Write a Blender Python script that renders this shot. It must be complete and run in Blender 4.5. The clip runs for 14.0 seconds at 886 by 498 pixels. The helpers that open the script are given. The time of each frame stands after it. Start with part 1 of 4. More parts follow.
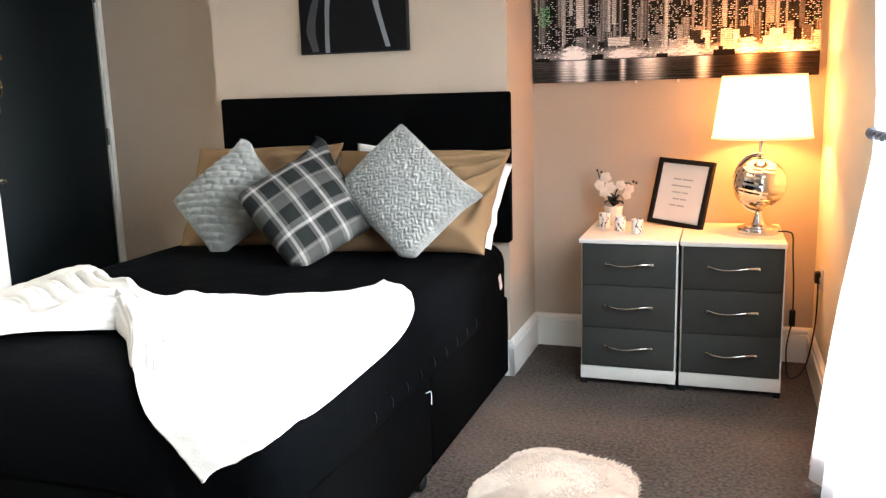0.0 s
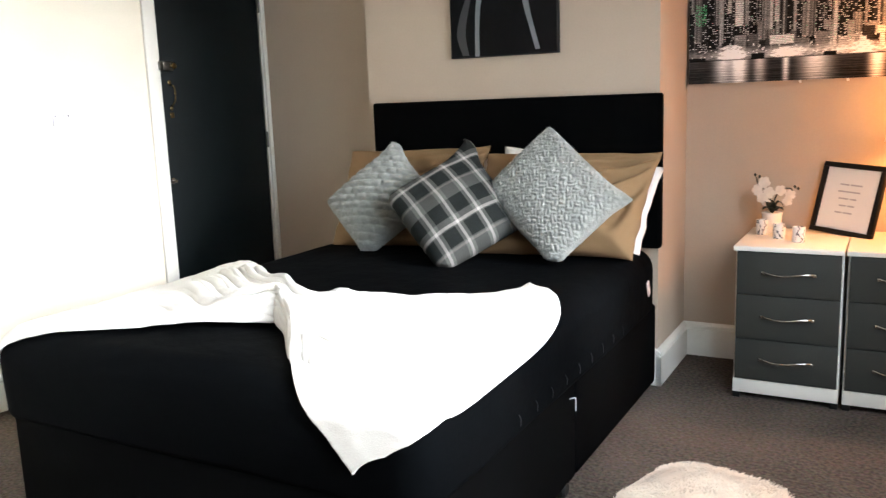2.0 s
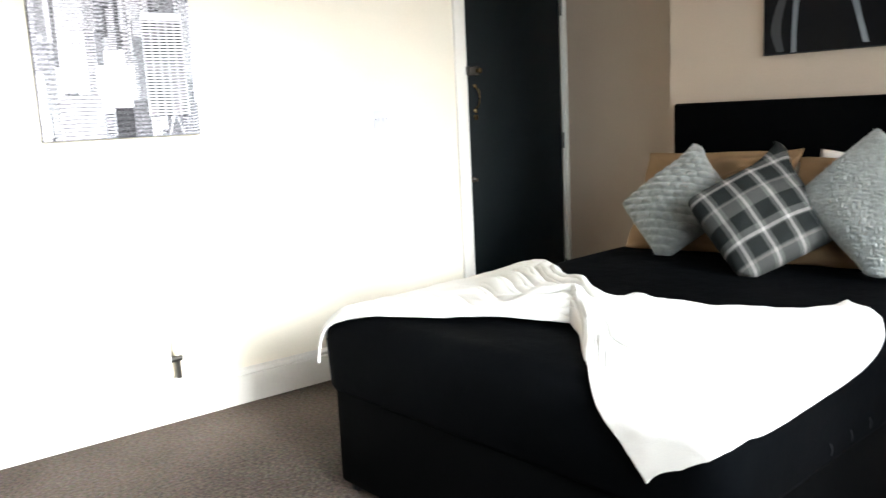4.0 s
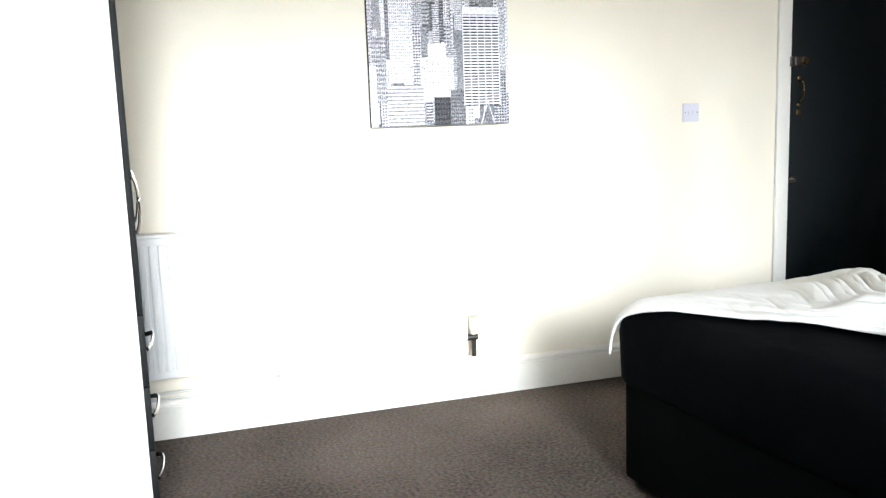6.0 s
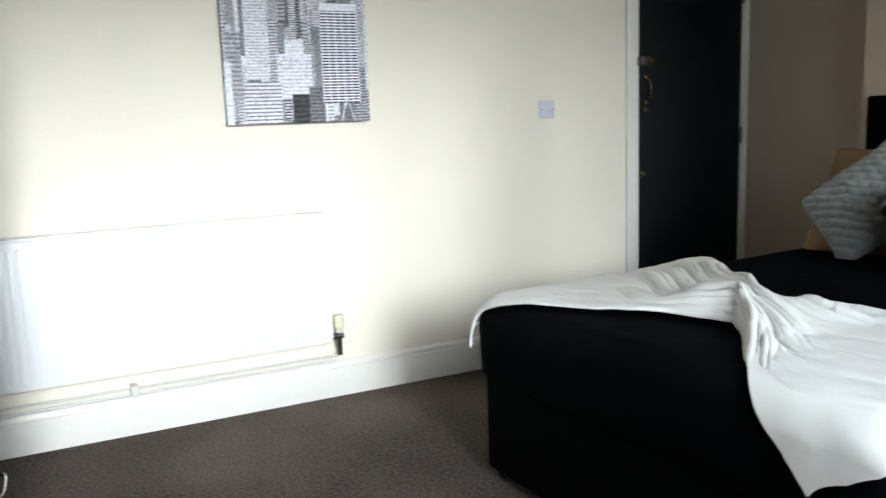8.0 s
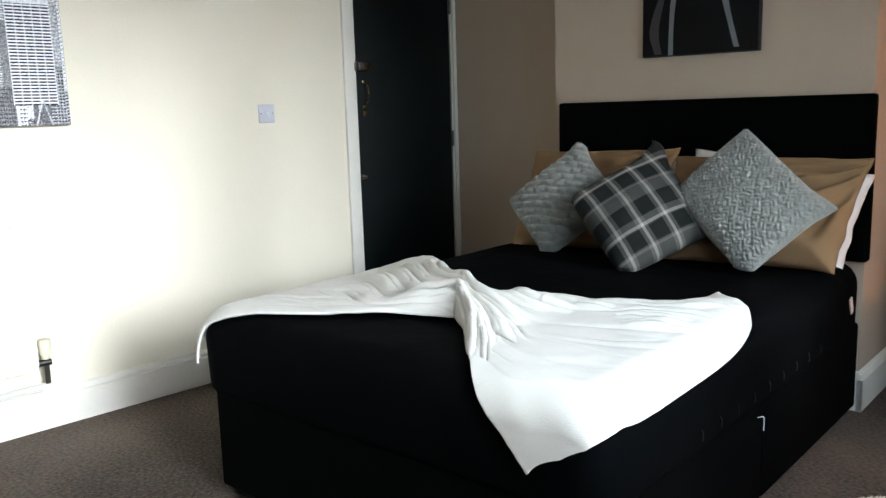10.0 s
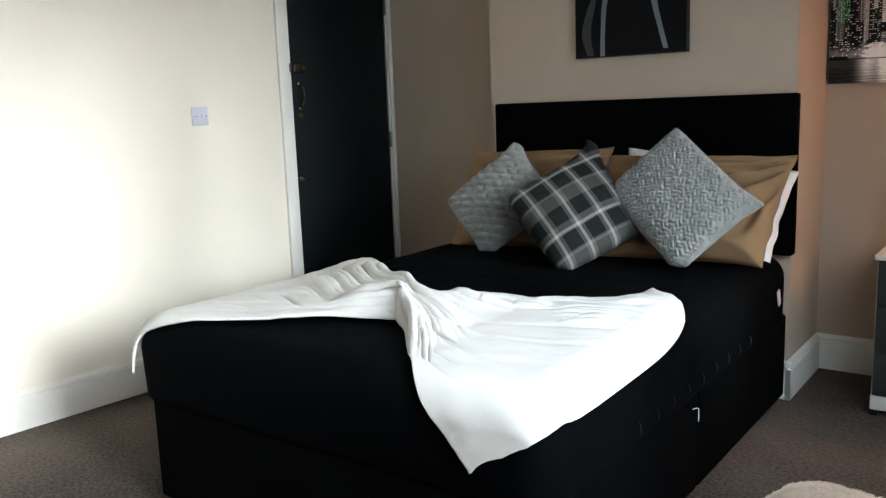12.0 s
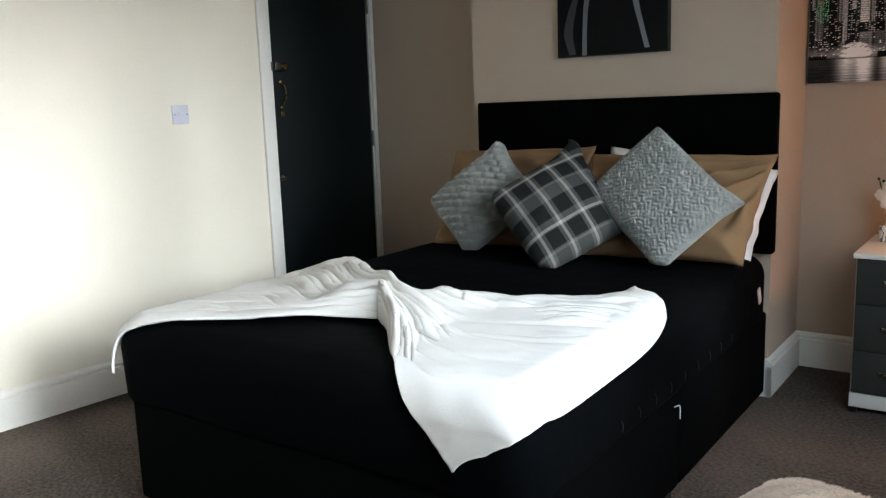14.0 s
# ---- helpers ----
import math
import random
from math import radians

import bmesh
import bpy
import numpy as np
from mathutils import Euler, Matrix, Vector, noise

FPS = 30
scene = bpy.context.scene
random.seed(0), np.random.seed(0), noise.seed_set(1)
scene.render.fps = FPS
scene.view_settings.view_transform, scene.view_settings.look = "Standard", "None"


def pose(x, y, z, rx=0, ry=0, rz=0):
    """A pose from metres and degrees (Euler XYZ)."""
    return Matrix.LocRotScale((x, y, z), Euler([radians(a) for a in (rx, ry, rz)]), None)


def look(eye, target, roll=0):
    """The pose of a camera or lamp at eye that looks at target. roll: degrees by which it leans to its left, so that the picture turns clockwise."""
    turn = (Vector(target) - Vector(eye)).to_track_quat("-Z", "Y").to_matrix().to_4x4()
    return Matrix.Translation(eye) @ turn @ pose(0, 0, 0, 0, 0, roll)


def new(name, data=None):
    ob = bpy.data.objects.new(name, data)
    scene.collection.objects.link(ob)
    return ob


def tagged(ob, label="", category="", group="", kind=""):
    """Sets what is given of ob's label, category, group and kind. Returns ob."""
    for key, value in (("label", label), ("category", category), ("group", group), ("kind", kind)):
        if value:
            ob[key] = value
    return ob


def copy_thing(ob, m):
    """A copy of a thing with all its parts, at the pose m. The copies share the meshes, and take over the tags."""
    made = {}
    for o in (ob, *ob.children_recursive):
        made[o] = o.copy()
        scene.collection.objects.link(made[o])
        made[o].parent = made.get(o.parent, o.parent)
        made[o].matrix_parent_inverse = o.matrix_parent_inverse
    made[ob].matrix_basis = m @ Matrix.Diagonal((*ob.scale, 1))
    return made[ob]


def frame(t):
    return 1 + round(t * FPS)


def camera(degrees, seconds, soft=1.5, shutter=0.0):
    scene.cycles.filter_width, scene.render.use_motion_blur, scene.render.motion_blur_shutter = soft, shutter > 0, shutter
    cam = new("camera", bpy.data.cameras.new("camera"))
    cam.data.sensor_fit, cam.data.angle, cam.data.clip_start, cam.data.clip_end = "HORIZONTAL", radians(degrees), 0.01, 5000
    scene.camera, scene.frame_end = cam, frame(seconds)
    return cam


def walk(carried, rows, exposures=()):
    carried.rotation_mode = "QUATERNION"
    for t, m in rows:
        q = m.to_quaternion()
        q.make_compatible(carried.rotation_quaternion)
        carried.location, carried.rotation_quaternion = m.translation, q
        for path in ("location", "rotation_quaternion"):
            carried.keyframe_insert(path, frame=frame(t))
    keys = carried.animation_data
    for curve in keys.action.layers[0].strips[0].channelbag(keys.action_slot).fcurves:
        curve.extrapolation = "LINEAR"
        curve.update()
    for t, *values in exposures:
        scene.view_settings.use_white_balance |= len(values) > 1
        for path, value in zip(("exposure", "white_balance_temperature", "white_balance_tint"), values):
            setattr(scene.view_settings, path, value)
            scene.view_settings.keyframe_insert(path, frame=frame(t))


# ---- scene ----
cam = camera(56.51, 14.0, soft=1.3, shutter=0.3)
# seconds, x, y, z, pitch, roll, yaw
PATH = [
    (0, 0.875, -3.380, 1.223, -10.60, 1.60, 18.88),
    (0.5, 0.878, -3.382, 1.222, -10.56, 1.70, 19.22),
    (1, 0.873, -3.381, 1.221, -10.49, 1.71, 20.39),
    (1.5, 0.864, -3.382, 1.220, -10.27, 2.06, 24.38),
    (2, 0.855, -3.387, 1.222, -10.07, 2.07, 28.67),
    (2.5, 0.852, -3.395, 1.227, -10.03, 2.07, 31.54),
    (3, 0.846, -3.402, 1.231, -9.95, 2.15, 34.72),
    (3.5, 0.843, -3.416, 1.240, -9.78, 2.51, 41.20),
    (4, 0.833, -3.433, 1.242, -9.40, 2.74, 48.27),
    (4.2, 0.830, -3.433, 1.240, -9.26, 2.72, 51.35),
    (6.3, 0.819, -3.445, 1.188, -8.39, 1.96, 69.33),
    (6.5, 0.813, -3.440, 1.184, -8.37, 2.04, 69.24),
    (7, 0.821, -3.436, 1.196, -8.65, 1.97, 67.88),
    (7.5, 0.837, -3.422, 1.209, -8.96, 1.98, 65.05),
    (8, 0.846, -3.397, 1.206, -9.09, 2.05, 60.15),
    (8.5, 0.830, -3.389, 1.212, -9.47, 1.90, 50.86),
    (9, 0.832, -3.392, 1.220, -9.61, 2.03, 47.57),
    (9.2, 0.835, -3.389, 1.218, -9.61, 1.88, 46.19),
    (11.3, 0.841, -3.398, 1.224, -9.74, 2.11, 37.53),
    (11.5, 0.840, -3.397, 1.223, -9.73, 2.08, 37.55),
    (12, 0.843, -3.396, 1.225, -9.77, 2.09, 36.80),
    (12.5, 0.842, -3.396, 1.223, -9.75, 2.02, 36.71),
    (13, 0.841, -3.398, 1.223, -9.73, 2.05, 37.15),
    (13.5, 0.844, -3.393, 1.222, -9.80, 2.11, 35.87),
    (14, 0.842, -3.392, 1.222, -9.85, 1.97, 35.62),
]
EXPOSURES = [(0.0, 0.71, 6150, 9), (3.0, 0.47, 6200, 8), (4.2, 0.43, 6150, 7), (6.3, -0.1, 5950, 6), (7.0, -0.38, 5900, 5), (7.5, -0.62, 5850, 4), (8.0, -0.8, 5850, 4), (9.2, -0.63, 5900, 4), (11.3, -0.4, 5880, 5), (14.0, -0.54, 5880, 5)]
walk(cam, [(t, pose(x, y, z, 90 + p, r, w)) for t, x, y, z, p, r, w in PATH], EXPOSURES)

# ---- light ----
world = bpy.data.worlds.new("sky")
scene.world = world
world.use_nodes = True
wn = world.node_tree.nodes
sky = wn.new("ShaderNodeTexSky")
sky.sky_type, sky.sun_disc = "NISHITA", False
SUN_WAY = Vector((-1.0, 0.14, -0.27))
sky.sun_elevation, sky.sun_rotation = radians(15.0), radians(98.0)
wn["Background"].inputs["Strength"].default_value = 0.05
world.node_tree.links.new(sky.outputs[0], wn["Background"].inputs["Color"])


def lamp(name, kind, energy, colour, m):
    data = bpy.data.lights.new(name, kind)
    data.energy, data.color = energy, colour
    ob = new(name, data)
    ob.matrix_world = m
    return ob


sun = lamp("sun", "SUN", 5.0, (1.0, 0.985, 0.97), look((0, 0, 0), SUN_WAY))
sun.data.angle = radians(15)
daylight = lamp("window_daylight", "AREA", 33.0, (0.78, 0.90, 1.0), look((1.262, -1.85, 1.40), (0.0, -1.6, 0.32)))
daylight.data.shape, daylight.data.size, daylight.data.size_y = "RECTANGLE", 1.6, 1.1
daylight.data.spread = radians(135)
bulb = lamp("lamp_bulb", "POINT", 20.0, (1.0, 0.385, 0.09), Matrix.Translation((1.003, 0.225, 1.13)))
bulb.data.shadow_soft_size = 0.035


# ---- materials ----
def material(name, colour, rough=0.6, metal=0.0, grain=40.0, vary=0.12, bump=0.1, depth=0.002, big=2.5, sheen=0.0, spec=0.5):
    """A surface with variation at two scales and fine relief."""
    m = bpy.data.materials.new(name)
    m.use_nodes = True
    nt = m.node_tree
    n, link = nt.nodes, nt.links.new
    b = n["Principled BSDF"]
    co = n.new("ShaderNodeTexCoord")
    fine, wide = n.new("ShaderNodeTexNoise"), n.new("ShaderNodeTexNoise")
    fine.inputs["Scale"].default_value, fine.inputs["Detail"].default_value = grain, 4
    wide.inputs["Scale"].default_value, wide.inputs["Detail"].default_value = big, 3
    for t in (fine, wide):
        link(co.outputs["Object"], t.inputs["Vector"])
    mix = n.new("ShaderNodeMath")
    mix.operation = "ADD"
    link(fine.outputs["Fac"], mix.inputs[0])
    link(wide.outputs["Fac"], mix.inputs[1])
    ramp = n.new("ShaderNodeMapRange")
    ramp.inputs["From Min"].default_value, ramp.inputs["From Max"].default_value = 0.6, 1.4
    ramp.inputs["To Min"].default_value, ramp.inputs["To Max"].default_value = 1 - vary, 1 + vary
    link(mix.outputs[0], ramp.inputs["Value"])
    tint = n.new("ShaderNodeMixRGB")
    tint.blend_type, tint.inputs[0].default_value = "MULTIPLY", 1.0
    tint.inputs[1].default_value = (*colour, 1)
    link(ramp.outputs[0], tint.inputs[2])
    link(tint.outputs[0], b.inputs["Base Color"])
    b.inputs["Roughness"].default_value, b.inputs["Metallic"].default_value = rough, metal
    b.inputs["Specular IOR Level"].default_value = spec
    b.inputs["Sheen Weight"].default_value = sheen
    if bump:
        bp = n.new("ShaderNodeBump")
        bp.inputs["Strength"].default_value, bp.inputs["Distance"].default_value = bump, depth
        link(fine.outputs["Fac"], bp.inputs["Height"])
        link(bp.outputs[0], b.inputs["Normal"])
    return m


TAUPE = material("taupe_wall_paint", (0.445, 0.360, 0.280), 0.75, grain=120, vary=0.04, bump=0.15, depth=0.001)
CREAM = material("cream_wall_paint", (0.81, 0.755, 0.63), 0.7, grain=110, vary=0.04, bump=0.15, depth=0.001)
CEILING = material("white_ceiling_paint", (0.74, 0.73, 0.70), 0.85, grain=90, vary=0.03)
GLOSS = material("white_gloss_paint", (0.78, 0.76, 0.70), 0.35, grain=60, vary=0.04, bump=0.06)
DOOR = material("black_door_paint", (0.0024, 0.0044, 0.0050), 0.5, spec=0.15, grain=70, vary=0.2, bump=0.12)
BLACK = material("black_bed_fabric", (0.0008, 0.0009, 0.0010), 0.95, grain=500, vary=0.25, bump=0.3, depth=0.001, spec=0.03)
SHEET = material("black_cotton_sheet", (0.0009, 0.0012, 0.0016), 0.85, grain=9, vary=0.3, bump=0.5, depth=0.012, spec=0.03)
PLASTIC = material("black_plastic", (0.008, 0.008, 0.008), 0.5, vary=0.1, spec=0.25)
SWITCH_PLASTIC = material("bluish_white_plastic", (0.60, 0.60, 0.66), 0.35, vary=0.02, bump=0)
WHITE_PLASTIC = material("white_plastic", (0.82, 0.82, 0.84), 0.3, vary=0.02, bump=0)
CREAM_PLASTIC = material("cream_plastic", (0.62, 0.58, 0.44), 0.4, vary=0.05, bump=0)
CHROME = material("chrome", (0.66, 0.64, 0.61), 0.07, 1.0, grain=30, vary=0.04, bump=0.01)
DARK_CHROME = material("dull_steel", (0.14, 0.135, 0.125), 0.3, 1.0, vary=0.1)
BRASS = material("aged_brass", (0.28, 0.21, 0.10), 0.25, 1.0, vary=0.15)
THROW = material("white_fleece", (0.84, 0.82, 0.775), 0.95, grain=320, vary=0.05, bump=0.35, depth=0.002, sheen=0.0, spec=0.1)
LINEN = material("beige_cotton", (0.222, 0.138, 0.071), 0.9, grain=380, vary=0.08, bump=0.2, depth=0.001, spec=0.15)
WHITE_LINEN = material("white_cotton", (0.78, 0.74, 0.71), 0.9, grain=300, vary=0.04, bump=0.2, depth=0.001, spec=0.15)
KNIT = material("grey_fleece", (0.29, 0.295, 0.275), 0.98, grain=260, vary=0.25, bump=0.6, depth=0.004, big=40, sheen=0.3, spec=0.05)
CARCASS = material("white_laminate", (0.80, 0.77, 0.70), 0.4, grain=30, vary=0.03, bump=0.03)
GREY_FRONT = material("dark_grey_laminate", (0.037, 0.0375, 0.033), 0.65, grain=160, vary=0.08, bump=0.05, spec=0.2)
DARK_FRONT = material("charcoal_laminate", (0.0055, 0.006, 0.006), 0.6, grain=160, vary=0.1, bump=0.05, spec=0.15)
RADIATOR = material("white_radiator_enamel", (0.84, 0.84, 0.83), 0.3, vary=0.02, bump=0.02)
PIPE = material("painted_pipe", (0.60, 0.59, 0.56), 0.4, vary=0.06)
FUR = material("cream_fur", (0.74, 0.63, 0.51), 0.95, grain=30, vary=0.16, bump=0, big=6, sheen=0.3, spec=0.1)
CERAMIC = material("white_ceramic", (0.78, 0.74, 0.68), 0.25, vary=0.04, bump=0)
PETAL = material("white_petal", (0.70, 0.60, 0.50), 0.6, vary=0.12, bump=0)
LEAF = material("dark_leaf", (0.010, 0.016, 0.008), 0.6, vary=0.3)
PAPER = material("white_paper", (0.80, 0.79, 0.77), 0.7, vary=0.02, bump=0)
INK = material("grey_ink", (0.45, 0.44, 0.46), 0.8, vary=0.1, bump=0)
FRAME_BLACK = material("black_lacquered_wood", (0.006, 0.006, 0.006), 0.5, vary=0.2, bump=0.03, spec=0.2)
CANVAS_EDGE = material("dark_canvas_edge", (0.012, 0.012, 0.012), 0.8, vary=0.2)
STEM_LIGHT = material("pale_grey_print", (0.14, 0.155, 0.17), 0.55, vary=0.3, grain=8, bump=0)
STEM_DARK = material("dark_grey_print", (0.020, 0.021, 0.025), 0.55, vary=0.3, grain=8, bump=0)
PRINT_BLACK = material("black_print", (0.004, 0.004, 0.0045), 0.7, vary=0.2, bump=0.02, spec=0.1)
TAG = material("pink_tag", (0.62, 0.50, 0.47), 0.8, vary=0.1)
ROPE = material("grey_rope", (0.13, 0.13, 0.14), 0.6, grain=200, vary=0.2)
STITCH = material("grey_thread", (0.013, 0.013, 0.015), 0.8, vary=0.1, bump=0)


def carpet_material():
    m = material("brown_loop_carpet", (0.088, 0.0715, 0.060), 0.97, grain=75, vary=0.85, bump=0.9, depth=0.008, big=1.2, spec=0.05)
    n, link = m.node_tree.nodes, m.node_tree.links.new
    b = n["Principled BSDF"]
    base = b.inputs["Base Color"].links[0].from_socket
    co = n.new("ShaderNodeTexCoord")
    fleck = n.new("ShaderNodeTexVoronoi")
    fleck.inputs["Scale"].default_value = 85
    link(co.outputs["Object"], fleck.inputs["Vector"])
    hue = n.new("ShaderNodeMixRGB")
    hue.blend_type, hue.inputs[0].default_value = "OVERLAY", 0.09
    link(base, hue.inputs[1])
    link(fleck.outputs["Color"], hue.inputs[2])
    link(hue.outputs[0], b.inputs["Base Color"])
    return m


CARPET = carpet_material()


def thin_cloth(name, colour, share):
    """Cloth that lets part of the light through."""
    m = material(name, colour, 0.9, grain=350, vary=0.03, bump=0.15, depth=0.001, spec=0.1)
    n, link = m.node_tree.nodes, m.node_tree.links.new
    b, out = n["Principled BSDF"], n["Material Output"]
    tr, mx = n.new("ShaderNodeBsdfTranslucent"), n.new("ShaderNodeMixShader")
    tr.inputs["Color"].default_value = (*colour, 1)
    mx.inputs[0].default_value = share
    link(b.outputs[0], mx.inputs[1])
    link(tr.outputs[0], mx.inputs[2])
    link(mx.outputs[0], out.inputs["Surface"])
    return m


SHADE = thin_cloth("cream_lampshade_cloth", (0.86, 0.86, 0.90), 0.48)
CURTAIN = thin_cloth("white_curtain_cloth", (0.88, 0.87, 0.89), 0.55)


def glass_material():
    m = bpy.data.materials.new("window_glass")
    m.use_nodes = True
    b = m.node_tree.nodes["Principled BSDF"]
    b.inputs["Transmission Weight"].default_value, b.inputs["Roughness"].default_value = 1.0, 0.0
    b.inputs["IOR"].default_value = 1.45
    return m


GLASS = glass_material()


def print_material(name):
    """A printed canvas: the colours of its picture lie on the mesh."""
    m = bpy.data.materials.new(name)
    m.use_nodes = True
    n = m.node_tree.nodes
    b = n["Principled BSDF"]
    at = n.new("ShaderNodeVertexColor")
    at.layer_name = "print"
    weave = n.new("ShaderNodeTexNoise")
    weave.inputs["Scale"].default_value = 600
    bp = n.new("ShaderNodeBump")
    bp.inputs["Strength"].default_value, bp.inputs["Distance"].default_value = 0.2, 0.001
    m.node_tree.links.new(weave.outputs["Fac"], bp.inputs["Height"])
    m.node_tree.links.new(bp.outputs[0], b.inputs["Normal"])
    m.node_tree.links.new(at.outputs["Color"], b.inputs["Base Color"])
    b.inputs["Roughness"].default_value, b.inputs["Specular IOR Level"].default_value = 0.7, 0.05
    return m


PRINT = print_material("printed_canvas")


def plaid_material():
    """Grey tartan, set by the cushion's own coordinates."""
    m = material("grey_tartan_wool", (0.95, 0.95, 0.95), 0.95, grain=300, vary=0.25, bump=0.4, depth=0.002, spec=0.05)
    n, link = m.node_tree.nodes, m.node_tree.links.new
    b = n["Principled BSDF"]
    base = b.inputs["Base Color"].links[0].from_socket
    co, sep = n.new("ShaderNodeTexCoord"), n.new("ShaderNodeSeparateXYZ")
    link(co.outputs["Object"], sep.inputs[0])

    def math_node(op, a, c):
        k = n.new("ShaderNodeMath")
        k.operation = op
        for i, s in enumerate((a, c)):
            if isinstance(s, (int, float)):
                k.inputs[i].default_value = s
            else:
                link(s, k.inputs[i])
        return k.outputs[0]

    def band(axis, shift, period, width):
        x = math_node("ADD", sep.outputs[axis], shift + 10 * period)
        x = math_node("DIVIDE", x, period)
        x = math_node("FRACT", x, 0)
        x = math_node("SUBTRACT", x, 0.5)
        x = math_node("ABSOLUTE", x, 0)
        return math_node("LESS_THAN", x, width / period / 2)

    def mixed(mask, low, high):
        k = n.new("ShaderNodeMixRGB")
        link(mask, k.inputs[0])
        for i, t in ((1, low), (2, high)):
            if isinstance(t, tuple):
                k.inputs[i].default_value = (*t, 1)
            else:
                link(t, k.inputs[i])
        return k.outputs[0]

    # warp and weft: dark and grey stripes with pale lines, woven half and half
    GREY, DARK, PALE, DIM = (0.085, 0.086, 0.079), (0.013, 0.0142, 0.0138), (0.33, 0.305, 0.29), (0.16, 0.145, 0.135)
    warp = mixed(band(0, 0.0443, 0.0956, 0.058), GREY, DARK)
    warp = mixed(band(0, 0.092, 0.0956, 0.011), warp, PALE)
    weft = mixed(band(1, 0.004, 0.2376, 0.063), GREY, DARK)
    weft = mixed(band(1, 0.137, 0.2376, 0.066), weft, DARK)
    weft = mixed(band(1, 0.199, 0.2376, 0.012), weft, PALE)
    weft = mixed(band(1, 0.045, 0.2376, 0.009), weft, DIM)
    half = n.new("ShaderNodeMixRGB")
    half.inputs[0].default_value = 0.5
    link(warp, half.inputs[1])
    link(weft, half.inputs[2])
    worn = n.new("ShaderNodeMixRGB")
    worn.blend_type, worn.inputs[0].default_value = "MULTIPLY", 1.0
    link(half.outputs[0], worn.inputs[1])
    link(base, worn.inputs[2])
    last = worn.outputs[0]
    link(last, b.inputs["Base Color"])
    return m


PLAID = plaid_material()


def marble_material():
    m = material("grey_veined_ceramic", (0.78, 0.76, 0.73), 0.3, vary=0.03, bump=0)
    n, link = m.node_tree.nodes, m.node_tree.links.new
    b = n["Principled BSDF"]
    base = b.inputs["Base Color"].links[0].from_socket
    co, wave = n.new("ShaderNodeTexCoord"), n.new("ShaderNodeTexWave")
    wave.inputs["Scale"].default_value, wave.inputs["Distortion"].default_value = 14, 9
    wave.inputs["Detail Scale"].default_value = 2.5
    link(co.outputs["Object"], wave.inputs["Vector"])
    r = n.new("ShaderNodeMapRange")
    r.inputs["From Min"].default_value, r.inputs["From Max"].default_value = 0.78, 0.95
    link(wave.outputs["Fac"], r.inputs["Value"])
    k = n.new("ShaderNodeMixRGB")
    link(r.outputs[0], k.inputs[0])
    link(base, k.inputs[1])
    k.inputs[2].default_value = (0.13, 0.13, 0.135, 1)
    link(k.outputs[0], b.inputs["Base Color"])
    return m


MARBLE = marble_material()


# ---- mesh helpers ----
def join(bm, other):
    data = bpy.data.meshes.new("joined")
    other.to_mesh(data)
    other.free()
    bm.from_mesh(data)
    bpy.data.meshes.remove(data)
    return bm


def block(x0, x1, y0, y1, z0, z1, bevel=0.0, seg=2, m=None):
    bm = bmesh.new()
    bmesh.ops.create_cube(bm, size=1.0)
    for v in bm.verts:
        v.co = Vector((x0 + (x1 - x0) * (v.co.x + 0.5), y0 + (y1 - y0) * (v.co.y + 0.5), z0 + (z1 - z0) * (v.co.z + 0.5)))
    if bevel:
        bmesh.ops.bevel(bm, geom=bm.edges[:], offset=bevel, segments=seg, profile=0.5, affect="EDGES")
    if m is not None:
        bm.transform(m)
    return bm


def blocks(*rows):
    bm = bmesh.new()
    for r in rows:
        join(bm, block(*r))
    return bm


def lathe(profile, seg=32, m=None):
    """Turns rows of (radius, height) round the z axis."""
    bm = bmesh.new()
    rings = []
    for r, z in profile:
        if r < 1e-6:
            rings.append([bm.verts.new((0, 0, z))] * seg)
        else:
            rings.append([bm.verts.new((r * math.cos(2 * math.pi * i / seg), r * math.sin(2 * math.pi * i / seg), z)) for i in range(seg)])
    for a, b in zip(rings, rings[1:]):
        for i in range(seg):
            j = (i + 1) % seg
            vs = []
            for v in (a[i], a[j], b[j], b[i]):
                if v not in vs:
                    vs.append(v)
            if len(vs) > 2:
                bm.faces.new(vs)
    bmesh.ops.recalc_face_normals(bm, faces=bm.faces[:])
    for f in bm.faces:
        f.smooth = True
    if m is not None:
        bm.transform(m)
    return bm


def smooth_line(points, steps=6):
    p = [Vector(q) for q in points]
    p = [p[0] * 2 - p[1]] + p + [p[-1] * 2 - p[-2]]
    out = []
    for i in range(1, len(p) - 2):
        for k in range(steps):
            t = k / steps
            a, b, c, d = p[i - 1], p[i], p[i + 1], p[i + 2]
            out.append(0.5 * ((2 * b) + (c - a) * t + (2 * a - 5 * b + 4 * c - d) * t * t + (3 * b - a - 3 * c + d) * t ** 3))
    out.append(p[-2])
    return out


